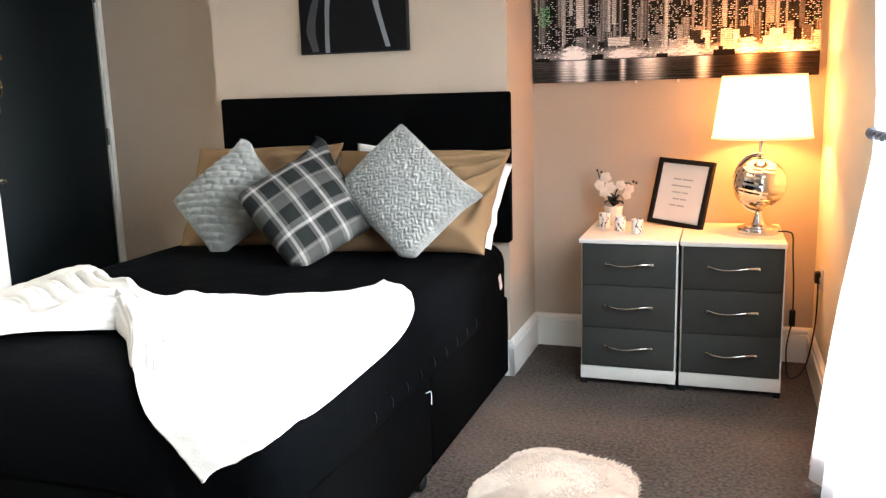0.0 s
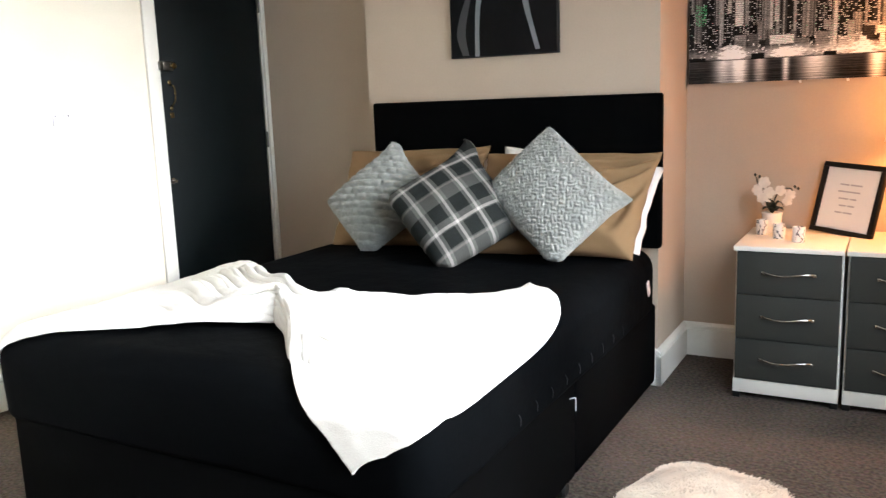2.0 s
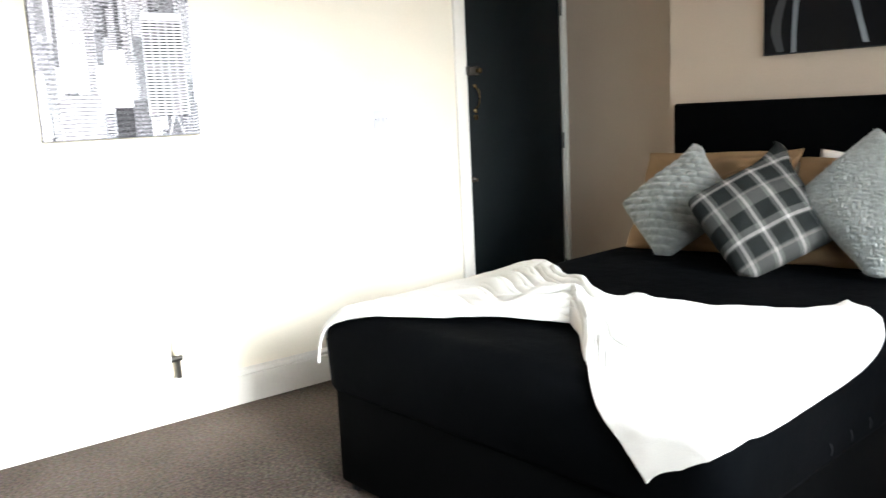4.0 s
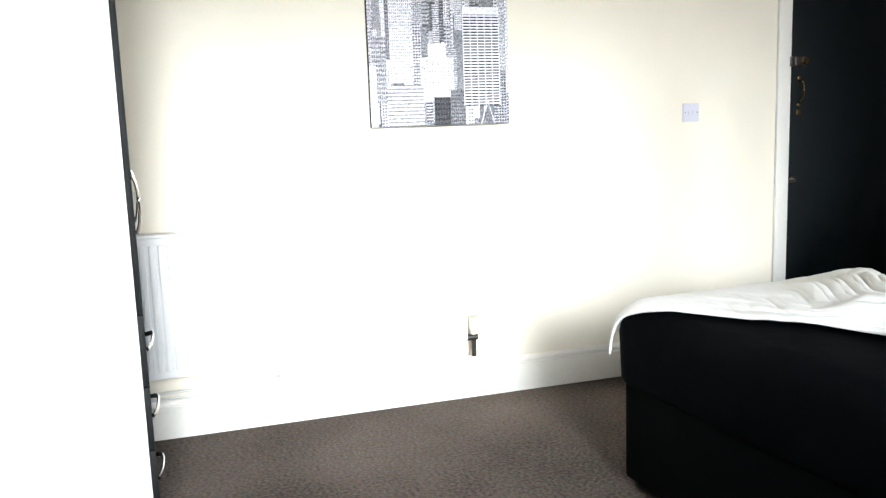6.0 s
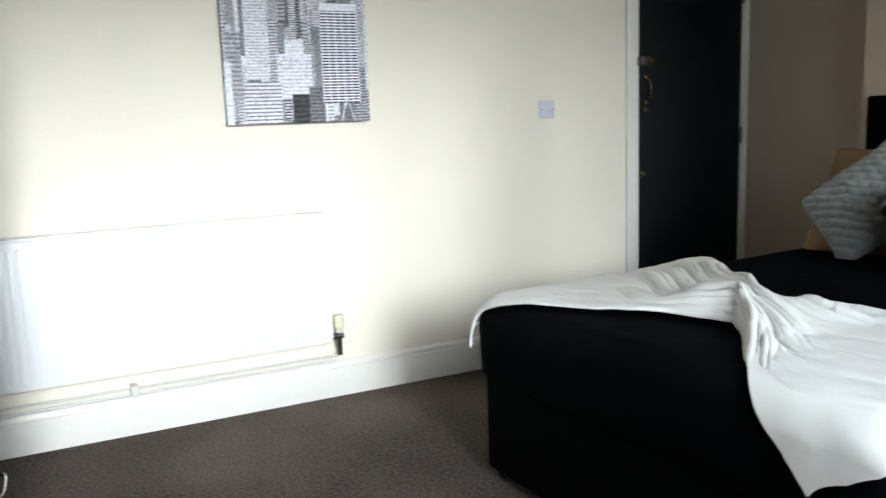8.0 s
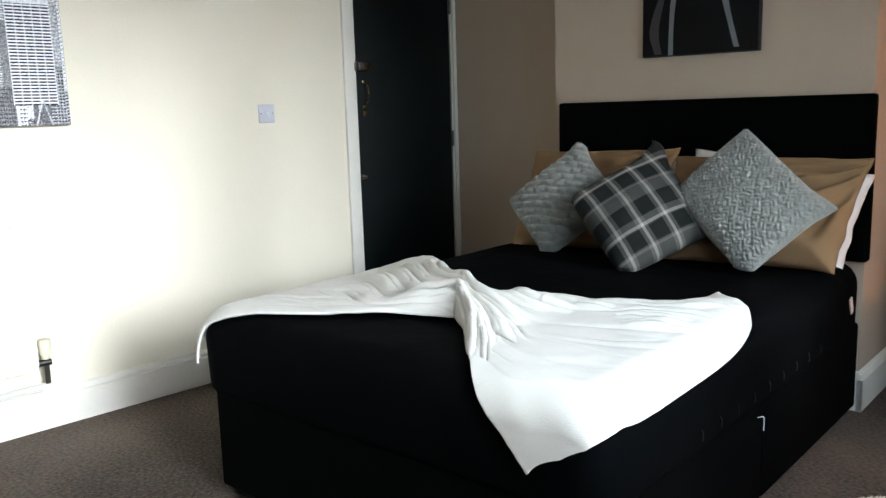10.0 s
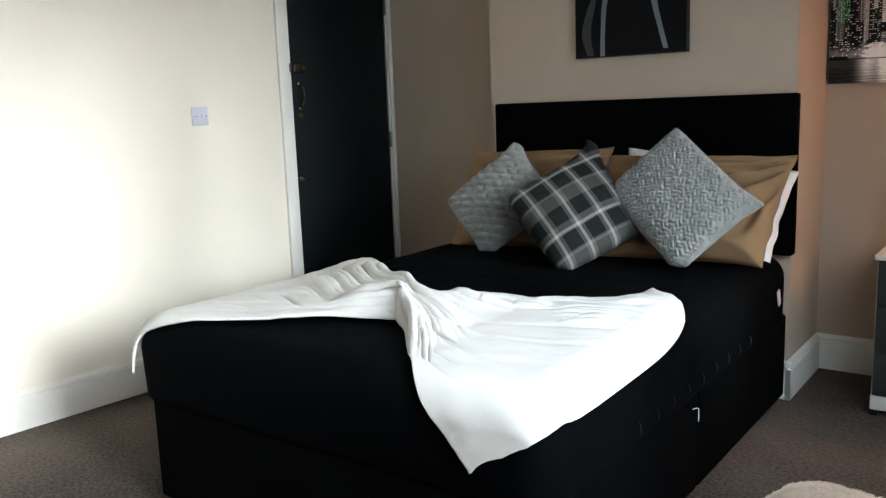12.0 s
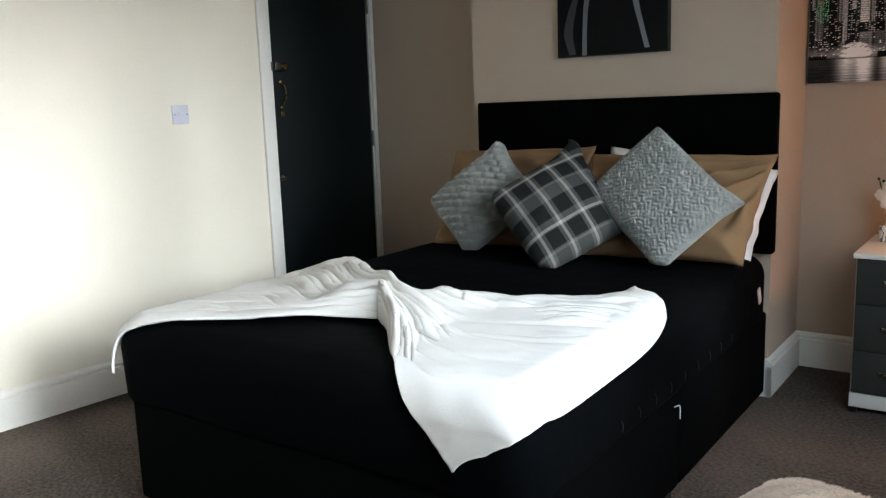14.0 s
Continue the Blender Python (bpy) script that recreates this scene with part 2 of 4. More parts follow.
def tube(points, radius, seg=8, steps=6, flat=1.0):
    """A round bar along a smooth line; flat squeezes it across."""
    line = smooth_line(points, steps) if steps > 1 else [Vector(q) for q in points]
    bm, rings = bmesh.new(), []
    side = Vector((0, 0, 1))
    for i, q in enumerate(line):
        way = (line[min(i + 1, len(line) - 1)] - line[max(i - 1, 0)]).normalized()
        a = way.cross(side)
        if a.length < 0.05:
            a = way.cross(Vector((1, 0, 0)))
        a.normalize()
        b = a.cross(way).normalized()
        rings.append([bm.verts.new(q + a * radius * flat * math.cos(2 * math.pi * k / seg) + b * radius * math.sin(2 * math.pi * k / seg)) for k in range(seg)])
    for r, s in zip(rings, rings[1:]):
        for k in range(seg):
            bm.faces.new((r[k], r[(k + 1) % seg], s[(k + 1) % seg], s[k]))
    bm.faces.new(rings[0])
    bm.faces.new(rings[-1][::-1])
    for f in bm.faces:
        f.smooth = True
    bmesh.ops.recalc_face_normals(bm, faces=bm.faces[:])
    return bm


def prism(outline, length, m):
    """A profile of (x, z) drawn out along y, then placed by m."""
    bm = bmesh.new()
    a = [bm.verts.new((x, 0, z)) for x, z in outline]
    b = [bm.verts.new((x, length, z)) for x, z in outline]
    bm.faces.new(a)
    bm.faces.new(b[::-1])
    for i in range(len(a)):
        j = (i + 1) % len(a)
        bm.faces.new((a[i], b[i], b[j], a[j]))
    bmesh.ops.recalc_face_normals(bm, faces=bm.faces[:])
    bm.transform(m)
    return bm


def mesh_of(name, bm, mat, sharp=38):
    data = bpy.data.meshes.new(name)
    bm.to_mesh(data)
    bm.free()
    data.materials.append(mat)
    if sharp > 60:
        data.shade_smooth()
    data.set_sharp_from_angle(angle=radians(sharp))
    return data


def part(name, bm, mat, parent, label="", sharp=38):
    ob = new(name, mesh_of(name, bm, mat, sharp))
    ob.parent = parent
    return tagged(ob, label)


def thing(name, label, category, m=None, group=""):
    ob = new(name)
    ob.empty_display_size = 0.1
    if m is not None:
        ob.matrix_basis = m
    return tagged(ob, label, category, group)


def solid(name, bm, mat, label, category, m=None, kind="", sharp=38):
    ob = new(name, mesh_of(name, bm, mat, sharp))
    if m is not None:
        ob.matrix_basis = m
    return tagged(ob, label, category, "", kind)


# ---- the room ----
# The face of the chimney breast is y = 0, its right-hand edge x = 0, the carpet z = 0.
ALCOVE_L, ALCOVE_R, RIGHT, FRONT, TOP = 0.365, 0.49, 1.255, -5.1, 2.75
BREAST_L = -1.402
LEFT = Matrix.Translation((-2.412, -1.0, 0)) @ Matrix.Rotation(-math.atan(0.056), 4, "Z")  # left wall: x into the room, y along it from y = -1

solid("floor", block(-2.9, 1.7, FRONT - 0.2, 0.8, -0.12, 0.0), CARPET, "brown flecked loop-pile carpet over the whole floor", "floor", kind="structure")
solid("ceiling", block(-2.9, 1.7, FRONT - 0.2, 0.8, TOP, TOP + 0.1), CEILING, "plain white painted ceiling", "ceiling", kind="structure")
solid("chimney_breast", block(BREAST_L, 0.0, 0.0, 0.7, 0.0, TOP), TAUPE, "taupe painted chimney breast behind the bed", "wall", kind="structure")
solid("wall_alcove_left", block(-2.7, BREAST_L, ALCOVE_L, ALCOVE_L + 0.3, 0.0, TOP), TAUPE, "taupe painted alcove wall beside the door", "wall", kind="structure")
solid("wall_alcove_right", block(0.0, RIGHT + 0.3, ALCOVE_R, ALCOVE_R + 0.2, 0.0, TOP), TAUPE, "taupe painted alcove wall behind the drawers", "wall", kind="structure")
# two glazed openings side by side: y from, y to, sill, head
OPENINGS = ((-4.90, -2.02, 0.76, 2.62), (-1.96, -0.82, 0.10, 2.62))
bm = blocks((RIGHT, RIGHT + 0.3, OPENINGS[1][1], ALCOVE_R, 0, TOP), (RIGHT, RIGHT + 0.3, FRONT, OPENINGS[0][0], 0, TOP), (RIGHT, RIGHT + 0.3, OPENINGS[0][1], OPENINGS[1][0], 0, TOP))
for y0, y1, z0, z1 in OPENINGS:
    join(bm, blocks((RIGHT, RIGHT + 0.3, y0, y1, 0, z0), (RIGHT, RIGHT + 0.3, y0, y1, z1, TOP)))
solid("wall_right", bm, CREAM, "cream painted wall with two window openings", "wall", kind="structure")
solid("wall_front", block(-2.9, RIGHT + 0.3, FRONT - 0.2, FRONT, 0, TOP), TAUPE, "taupe painted wall at the foot of the room", "wall", kind="structure")
DOOR_Y0, DOOR_Y1, DOOR_Z = 0.612, 1.328, 2.03  # along the left wall
solid("wall_left", blocks((-0.25, 0, -4.15, DOOR_Y0, 0, TOP), (-0.25, 0, DOOR_Y1, 1.40, 0, TOP), (-0.25, 0, DOOR_Y0, DOOR_Y1, DOOR_Z, TOP)),
      CREAM, "cream painted wall with radiator and door", "wall", LEFT, "structure")

SKIRT = [(0, 0), (0.022, 0), (0.022, 0.126), (0.013, 0.130), (0.013, 0.136), (0.019, 0.140), (0.016, 0.149), (0.008, 0.155), (0.003, 0.158), (0, 0.158)]


def skirting(name, m, length):
    solid(name, prism(SKIRT, length, Matrix.Identity(4)), GLOSS, "white gloss painted moulded skirting board", "skirting board", m, "structure", sharp=25)


skirting("baseboard_left", LEFT @ Matrix.Translation((0, -4.1, 0)), 4.1 + DOOR_Y0 - 0.092)
skirting("baseboard_breast_side", Matrix.Translation((0, -0.022, 0)), ALCOVE_R + 0.022)
skirting("baseboard_alcove_right", Matrix.Translation((RIGHT, ALCOVE_R, 0)) @ Matrix.Rotation(radians(90), 4, "Z") @ Matrix.Scale(-1, 4, (1, 0, 0)), RIGHT)
skirting("baseboard_right", Matrix.Translation((RIGHT, ALCOVE_R, 0)) @ Matrix.Rotation(radians(180), 4, "Z"), ALCOVE_R - FRONT)
skirting("baseboard_breast_front", Matrix.Translation((0.022, 0, 0)) @ Matrix.Rotation(radians(90), 4, "Z") @ Matrix.Scale(-1, 4, (1, 0, 0)), -BREAST_L + 0.022)
skirting("baseboard_alcove_left", Matrix.Translation((BREAST_L, ALCOVE_L, 0)) @ Matrix.Rotation(radians(90), 4, "Z") @ Matrix.Scale(-1, 4, (1, 0, 0)), 0.95)


# ---- door ----
def build_door():
    d = thing("door_1", "closed black painted door with brass furniture", "door", LEFT)
    d["kind"] = "structure"
    leaf = part("leaf", block(-0.047, -0.006, DOOR_Y0 + 0.004, DOOR_Y1 - 0.004, 0.008, DOOR_Z - 0.004, 0.003), DOOR, d, "smooth black painted door leaf")
    part("jamb", blocks((-0.12, 0.002, DOOR_Y0 - 0.028, DOOR_Y0, 0, DOOR_Z), (-0.12, 0.002, DOOR_Y1, DOOR_Y1 + 0.03, 0, DOOR_Z),
                        (-0.12, 0.002, DOOR_Y0 - 0.028, DOOR_Y1 + 0.03, DOOR_Z, DOOR_Z + 0.03)), GLOSS, d, "white gloss door lining")
    part("architrave", blocks((0, 0.018, DOOR_Y0 - 0.085, DOOR_Y0 - 0.012, 0, DOOR_Z + 0.08, 0.005), (0, 0.018, DOOR_Y1 + 0.008, DOOR_Y1 + 0.034, 0, DOOR_Z + 0.08, 0.004),
                              (0, 0.018, DOOR_Y0 - 0.012, DOOR_Y1 + 0.008, DOOR_Z + 0.012, DOOR_Z + 0.08, 0.005)), GLOSS, d, "white gloss moulded door surround")
    # night latch
    latch = part("night_latch", block(-0.006, 0.020, DOOR_Y0 + 0.008, DOOR_Y0 + 0.075, 1.428, 1.474, 0.006), DARK_CHROME, leaf, "dull steel night latch")
    part("latch_knob", lathe([(0, 0), (0.011, 0), (0.011, 0.014), (0.014, 0.018), (0.014, 0.026), (0, 0.028)], 20,
                             Matrix.Translation((0.018, DOOR_Y0 + 0.055, 1.451)) @ Matrix.Rotation(radians(90), 4, "Y")), BRASS, leaf)
    part("keep", block(-0.004, 0.024, DOOR_Y0 - 0.022, DOOR_Y0 + 0.003, 1.428, 1.474, 0.004), DARK_CHROME, d, "dull steel latch keep")
    part("pull_handle", tube([(-0.004, DOOR_Y0 + 0.055, 1.36), (0.02, DOOR_Y0 + 0.055, 1.355), (0.028, DOOR_Y0 + 0.057, 1.33), (0.027, DOOR_Y0 + 0.057, 1.29), (0.014, DOOR_Y0 + 0.055, 1.262), (-0.004, DOOR_Y0 + 0.055, 1.255)], 0.0045), BRASS, leaf, "curved brass pull handle")
    for z in (1.372, 1.243):
        part("handle_plate", lathe([(0, 0), (0.011, 0), (0.011, 0.003), (0.008, 0.005), (0, 0.005)], 20, Matrix.Translation((-0.006, DOOR_Y0 + 0.055, z)) @ Matrix.Rotation(radians(90), 4, "Y")), BRASS, leaf)
    part("lock_plate", block(-0.006, -0.002, DOOR_Y0 + 0.043, DOOR_Y0 + 0.067, 1.195, 1.222, 0.002), BRASS, leaf)
    part("door_knob", lathe([(0, 0), (0.015, 0), (0.015, 0.003), (0.007, 0.005), (0.007, 0.012), (0.011, 0.016), (0.012, 0.021), (0.009, 0.026), (0, 0.027)], 28,
                            Matrix.Translation((-0.006, DOOR_Y0 + 0.022, 0.878)) @ Matrix.Rotation(radians(90), 4, "Y")), CHROME, leaf, "round chrome door knob")
    for z in (0.30, 1.05, 1.80):
        part("hinge", tube([(0.004, DOOR_Y1 - 0.001, z - 0.045), (0.004, DOOR_Y1 - 0.001, z + 0.045)], 0.007, 10, 1), DARK_CHROME, d, "dull steel butt hinge")


build_door()

# ---- window ----
def build_window(name, y0, y1, z0, z1):
    w = thing(name, "white framed window letting in bright daylight", "window")
    w["kind"] = "structure"
    x0, x1 = RIGHT + 0.20, RIGHT + 0.26
    part("window_frame", blocks((x0, x1, y0, y0 + 0.06, z0, z1, 0.006), (x0, x1, y1 - 0.06, y1, z0, z1, 0.006),
                                (x0, x1, y0 + 0.06, y1 - 0.06, z0, z0 + 0.06, 0.006), (x0, x1, y0 + 0.06, y1 - 0.06, z1 - 0.06, z1, 0.006)), WHITE_PLASTIC, w)
    part("window_sill", block(RIGHT - 0.004, x0, y0, y1, z0 - 0.002, z0 + 0.022, 0.006), GLOSS, w)
    p = part("pane", block(x0 + 0.025, x0 + 0.031, y0 + 0.06, y1 - 0.06, z0 + 0.06, z1 - 0.06), GLASS, w)
    p.visible_shadow = False


for i, opening in enumerate(OPENINGS):
    build_window("window_%d" % (i + 1), *opening)


# ---- curtain ----
def build_curtain():
    c = thing("curtain", "white curtain held back by a twisted rope", "curtain")
    bm, rows, nw, nz = bmesh.new(), [], 70, 60
    for j in range(nz + 1):
        z = 0.02 + 2.33 * j / nz
        if z < 1.12:
            k = z / 1.12
            edge, wide = -0.66 - 0.74 * k ** 1.3, 0.95 - 0.72 * k ** 2
        else:
            k = (z - 1.12) / 1.23
            edge, wide = -1.40 + 0.34 * k ** 0.8, 0.23 + 0.30 * k ** 0.8
        row = []
        for i in range(nw + 1):
            u = i / nw
            amp = 0.016 * min(1.0, 0.35 + abs(z - 1.12) * 1.4)
            x = 1.185 + amp * math.sin(u * 2 * math.pi * 6 + 0.6 * math.sin(z * 2)) + 0.008 * math.sin(u * 31 + z) - 0.03 * (1 - u) ** 3 * max(0, 1 - z)
            row.append(bm.verts.new((x, edge - wide * u, z + 0.012 * math.sin(u * 9) * (z < 0.1))))
        rows.append(row)
    for a, b in zip(rows, rows[1:]):
        for i in range(nw):
            bm.faces.new((a[i], a[i + 1], b[i + 1], b[i]))
    part("drape", bm, CURTAIN, c, sharp=180)
    rope = bmesh.new()
    for ph in (0, math.pi):
        pts = []
        for i in range(90):
            a = 2 * math.pi * i / 89
            q = a * 14 + ph
            pts.append((1.195 + (0.046 + 0.005 * math.cos(q)) * math.cos(a), -1.515 + (0.135 + 0.007 * math.cos(q)) * math.sin(a), 1.115 + 0.007 * math.sin(q) - 0.006 * math.cos(a)))
        join(rope, tube(pts, 0.0048, 6, 1))
    part("tieback", rope, ROPE, c, "twisted silver-grey rope tieback", 180)
    part("rod", tube([(1.185, -0.62, 2.36), (1.185, -4.0, 2.36)], 0.014, 12, 1), DARK_CHROME, c)


build_curtain()


# ---- bed ----
BED_L, BED_R, FOOT, HEAD, BED_TOP = -1.440, 0.025, -2.0, -0.062, 0.612


def build_bed():
    bed = thing("divan_bed", "black fabric divan double bed with a plain headboard", "bed")
    for y0, y1 in ((FOOT + 0.012, -1.043), (-1.037, HEAD)):
        part("divan_base", block(BED_L + 0.050, BED_R - 0.016, y0, y1, 0.034, 0.372, 0.014, 3), BLACK, bed, "black fabric covered divan base half")
    bm = block(BED_L, BED_R, FOOT, HEAD, 0.352, BED_TOP)
    bmesh.ops.bevel(bm, geom=[e for e in bm.edges if max(v.co.z for v in e.verts) > 0.5], offset=0.085, segments=6, profile=0.5, affect="EDGES")
    bmesh.ops.bevel(bm, geom=[e for e in bm.edges if max(v.co.z for v in e.verts) < 0.36], offset=0.02, segments=2, profile=0.5, affect="EDGES")
    bmesh.ops.subdivide_edges(bm, edges=[e for e in bm.edges if e.calc_length() > 0.2], cuts=18, use_grid_fill=True)
    for v in bm.verts:
        d = noise.noise(v.co * 2.6) * 0.008 + noise.noise(v.co * 7) * 0.004
        if v.co.z > 0.5:
            v.co.z += d
        v.co += Vector((d * 0.5, d * 0.6, 0))
        if v.co.x < BED_L + 0.06:
            v.co.x -= 0.02 * max(0.0, math.sin(math.pi * (v.co.z - 0.34) / 0.27))
        if v.co.x > BED_R - 0.09:
            v.co.x -= 0.012 * min(1.0, max(0.0, (v.co.y + 0.75) / 0.55))
    part("mattress", bm, SHEET, bed, "mattress under a black fitted sheet", 70)
    part("headboard", block(-1.348, 0.021, -0.06, -0.004, 0.60, 1.23, 0.012, 3), BLACK, bed, "plain black upholstered headboard")
    for x in (-1.10, -0.28):
        part("headboard_strut", block(x - 0.03, x + 0.03, -0.045, -0.024, 0.10, 0.62, 0.003), PLASTIC, bed)
    # side drawer pull, tufts of stitching along the mattress border, label
    pull = bmesh.new()
    join(pull, tube([(0.012, -1.10, 0.312), (0.026, -1.098, 0.318), (0.029, -1.096, 0.310), (0.029, -1.096, 0.276)], 0.0016, 8, 5))
    part("drawer_pull", pull, WHITE_PLASTIC, bed, "small white metal drawer pull")
    for i in range(9):
        y = -1.52 + 0.115 * i
        part("border_tuft", tube([(0.027, y, 0.415), (0.031, y + 0.002, 0.402), (0.029, y + 0.003, 0.384)], 0.0011, 5, 3), STITCH, bed)
    part("fabric_label", block(-0.003, 0.003, -0.014, 0.014, -0.032, 0.032, 0.002, 1, pose(0.017, -0.215, 0.468, 24, 0, 0)), TAG, bed, "small pink sewn-in label")
    for x in (BED_R - 0.062, BED_L + 0.10):
        for y in (-1.95, -1.13, -0.95, -0.12):
            part("castor", lathe([(0, -0.012), (0.02, -0.012), (0.026, -0.006), (0.026, 0.006), (0.02, 0.012), (0, 0.012)], 20,
                                 Matrix.Translation((x + (0.035 if x > -0.5 and -1.2 < y < -1.0 else 0), y, 0.027)) @ Matrix.Rotation(radians(90), 4, "Y")), PLASTIC, bed, "black plastic castor")
            part("castor_stem", block(x - 0.008, x + 0.008, y - 0.008, y + 0.008, 0.03, 0.07), PLASTIC, bed)


build_bed()


def drape(s, t):
    """A point of the bed's surface, by lengths of cloth laid over its edges: place and the normal's upright share."""
    r = 0.085

    def over(a):
        if a <= 0:
            return a, 0.0
        if a < r * math.pi / 2:
            return r * math.sin(a / r), r * (1 - math.cos(a / r))
        return r + 0.004 * min(1.0, (a - r * math.pi / 2) / 0.1), r + a - r * math.pi / 2

    x, drop, across, along = s, 0.0, 0.0, 0.0
    if s > BED_R - r:
        o, d = over(s - BED_R + r)
        x, drop, across = BED_R - r + o, drop + d, d
    elif s < BED_L + r:
        o, d = over(BED_L + r - s)
        x, drop, across = BED_L + r - o, drop + d, -d
    y = t
    if t < FOOT + r:
        o, d = over(FOOT + r - t)
        y, drop, along = FOOT + r - o, drop + d, d
    return Vector((x, y, BED_TOP + 0.008 - drop)), across, along


def build_throw():
    # along the throw: share, back edge (s, t), front edge (s, t), lift of the back edge
    rows = [(0.0, -1.60, -1.00, -1.485, -2.070, 0.006), (0.10, -1.45, -0.99, -1.40, -2.012, 0.010), (0.2, -1.30, -1.03, -1.23, -1.945, 0.020), (0.32, -1.13, -1.15, -1.03, -1.82, 0.024),
            (0.42, -0.99, -1.27, -0.85, -1.70, 0.015), (0.5, -0.87, -1.34, -0.67, -1.63, 0.01), (0.58, -0.76, -1.36, -0.56, -1.72, 0.0), (0.68, -0.58, -1.30, -0.41, -1.89, 0.0),
            (0.8, -0.37, -1.21, -0.29, -2.02, 0.0), (0.9, -0.22, -1.13, -0.22, -2.08, 0.01), (1.0, -0.145, -1.02, -0.15, -2.155, 0.012)]
    table = np.array(rows)
    nu, nv = 380, 280
    rnd = random.Random(21)
    strokes = []
    for k in range(12):
        strokes.append((rnd.uniform(0.66, 0.95), rnd.uniform(0.03, 0.07), rnd.uniform(0.13, 0.34), rnd.uniform(-0.1, 0.1), rnd.uniform(0.9, 1.6), 0.8))
    for k in range(4):
        strokes.append((rnd.uniform(0.64, 0.72), rnd.uniform(0.03, 0.05), rnd.uniform(0.80, 0.93), 1.2, 0.5, 0.4))
    sizes = [rnd.uniform(0.35, 1.2) for k in range(40)]
    ease = lambda a, b, x: (lambda k: k * k * (3 - 2 * k))(min(1.0, max(0.0, (x - a) / (b - a))))

    def rolls(w, count, first):
        """Rounded folds lying side by side with narrow clefts between them."""
        k = math.floor(w * count)
        f = w * count - k
        return (0.45 + 0.55 * sizes[(first + k) % 40]) * math.sqrt(max(0.0, 1 - (2 * f - 1) ** 2)) * (0.7 + 0.3 * f) - 0.4 * math.exp(-(min(f, 1 - f) / 0.06) ** 2)

    bm, grid = bmesh.new(), []
    for i in range(nu + 1):
        u = i / nu
        col = [float(np.interp(u, table[:, 0], table[:, k])) for k in range(1, 6)]
        line = []
        length = math.hypot(col[2] - col[0], col[3] - col[1])
        waist = math.exp(-((u - 0.49) / (0.15 if u < 0.49 else 0.20)) ** 2)
        for j in range(nv + 1):
            v = j / nv
            s, t = col[0] + (col[2] - col[0]) * v, col[1] + (col[3] - col[1]) * v
            end = max(0.0, (u - 0.72) / 0.28) ** 1.5
            s += end * sum(float(np.interp(v + k, (0, 0.05, 0.12, 0.22, 0.35, 0.5, 0.7, 0.8, 0.88, 0.95, 1), (0, 0.09, 0.150, 0.185, 0.202, 0.208, 0.214, 0.211, 0.178, 0.095, 0))) for k in (-0.05, -0.025, 0, 0.025, 0.05)) / 5 * min(1.0, v * 20, (1 - v) * 20)
            s += 0.015 * math.sin(v * 9) * (1 - min(1, u * 5))
            p, across, along = drape(s, t)
            drop = abs(across) + along
            w = v + 0.07 * math.sin(u * 7) + 0.02 * noise.noise(Vector((u * 6, v * 4, 1)))
            q = w * 6.6 + 0.8 * noise.noise(Vector((u * 3, w * 2.5, 4)))
            q2 = w * 9.0 + 1.3 * noise.noise(Vector((u * 4, w * 4, 9))) + u * 1.5
            q3 = w * 15 + 1.2 * noise.noise(Vector((u * 6, w * 6, 14)))
            near = [abs((k - math.floor(k)) - 0.5) for k in (q, q2, q3)]
            size = 0.45 + 1.1 * abs(noise.noise(Vector((math.floor(q + 0.5) * 1.7, u * 3.2, 2))))
            size2 = max(0.0, 0.2 + 1.6 * noise.noise(Vector((math.floor(q2 + 0.5) * 2.3, u * 5, 5))))
            size3 = max(0.0, 1.8 * noise.noise(Vector((math.floor(q3 + 0.5) * 3.1, u * 7, 6))))
            fold = 0.034 * size * (1 - math.exp(-(near[0] / 0.085) ** 2)) + 0.020 * size2 * (1 - math.exp(-(near[1] / 0.08) ** 2)) + 0.010 * size3 * (1 - math.exp(-(near[2] / 0.10) ** 2))
            h = 0.13 * fold * (0.4 + 0.6 * min(1.0, 6 * v, 6 * (1 - v)))
            bend = 0.05 * noise.noise(Vector((u * 5, v * 2, 21))) + 0.035 * math.sin(u * 17 + v * 5)
            left = ease(0.14, 0.34, u) * (1 - ease(0.47, 0.56, u))
            right = ease(0.46, 0.53, u) * (1 - ease(0.57, 0.68 + 0.10 * sizes[int(v * 6.999) + 20], u))
            rim = min(1.0, 4 * v, 5 * (1 - v)) ** 0.6
            left *= 1 - 0.8 * ease(0.35, 0.72, v) * (1 - ease(0.38, 0.46, u))
            w = v + 1.7 * (0.5 - u) * (1 - 0.7 * v) + bend
            h += rim * left * (0.066 * rolls(w, 8.5, 3) + 0.013 * rolls(w + 0.3, 19, 11))
            w = v - 1.25 * v * (u - 0.5) + bend * 0.5
            h += rim * right * ease(0.05, 0.35, v) * (0.056 * rolls(w, 7, 22) + 0.014 * rolls(w + 0.2, 15, 30))
            h += 0.012 * waist * math.sin(math.pi * v) ** 0.5
            h += col[4] * (1 - v) ** 3 * 1.2
            h += 0.006 * noise.noise(Vector((s * 5, t * 5, 0))) + 0.003 * noise.noise(Vector((s * 16, t * 16, 3)))
            if u > 0.5:
                h *= min(1.0, 0.35 + 3 * v)
                h += 0.022 * min(1.0, (u - 0.5) * 5) * math.exp(-((v - 0.18) / 0.14) ** 2)
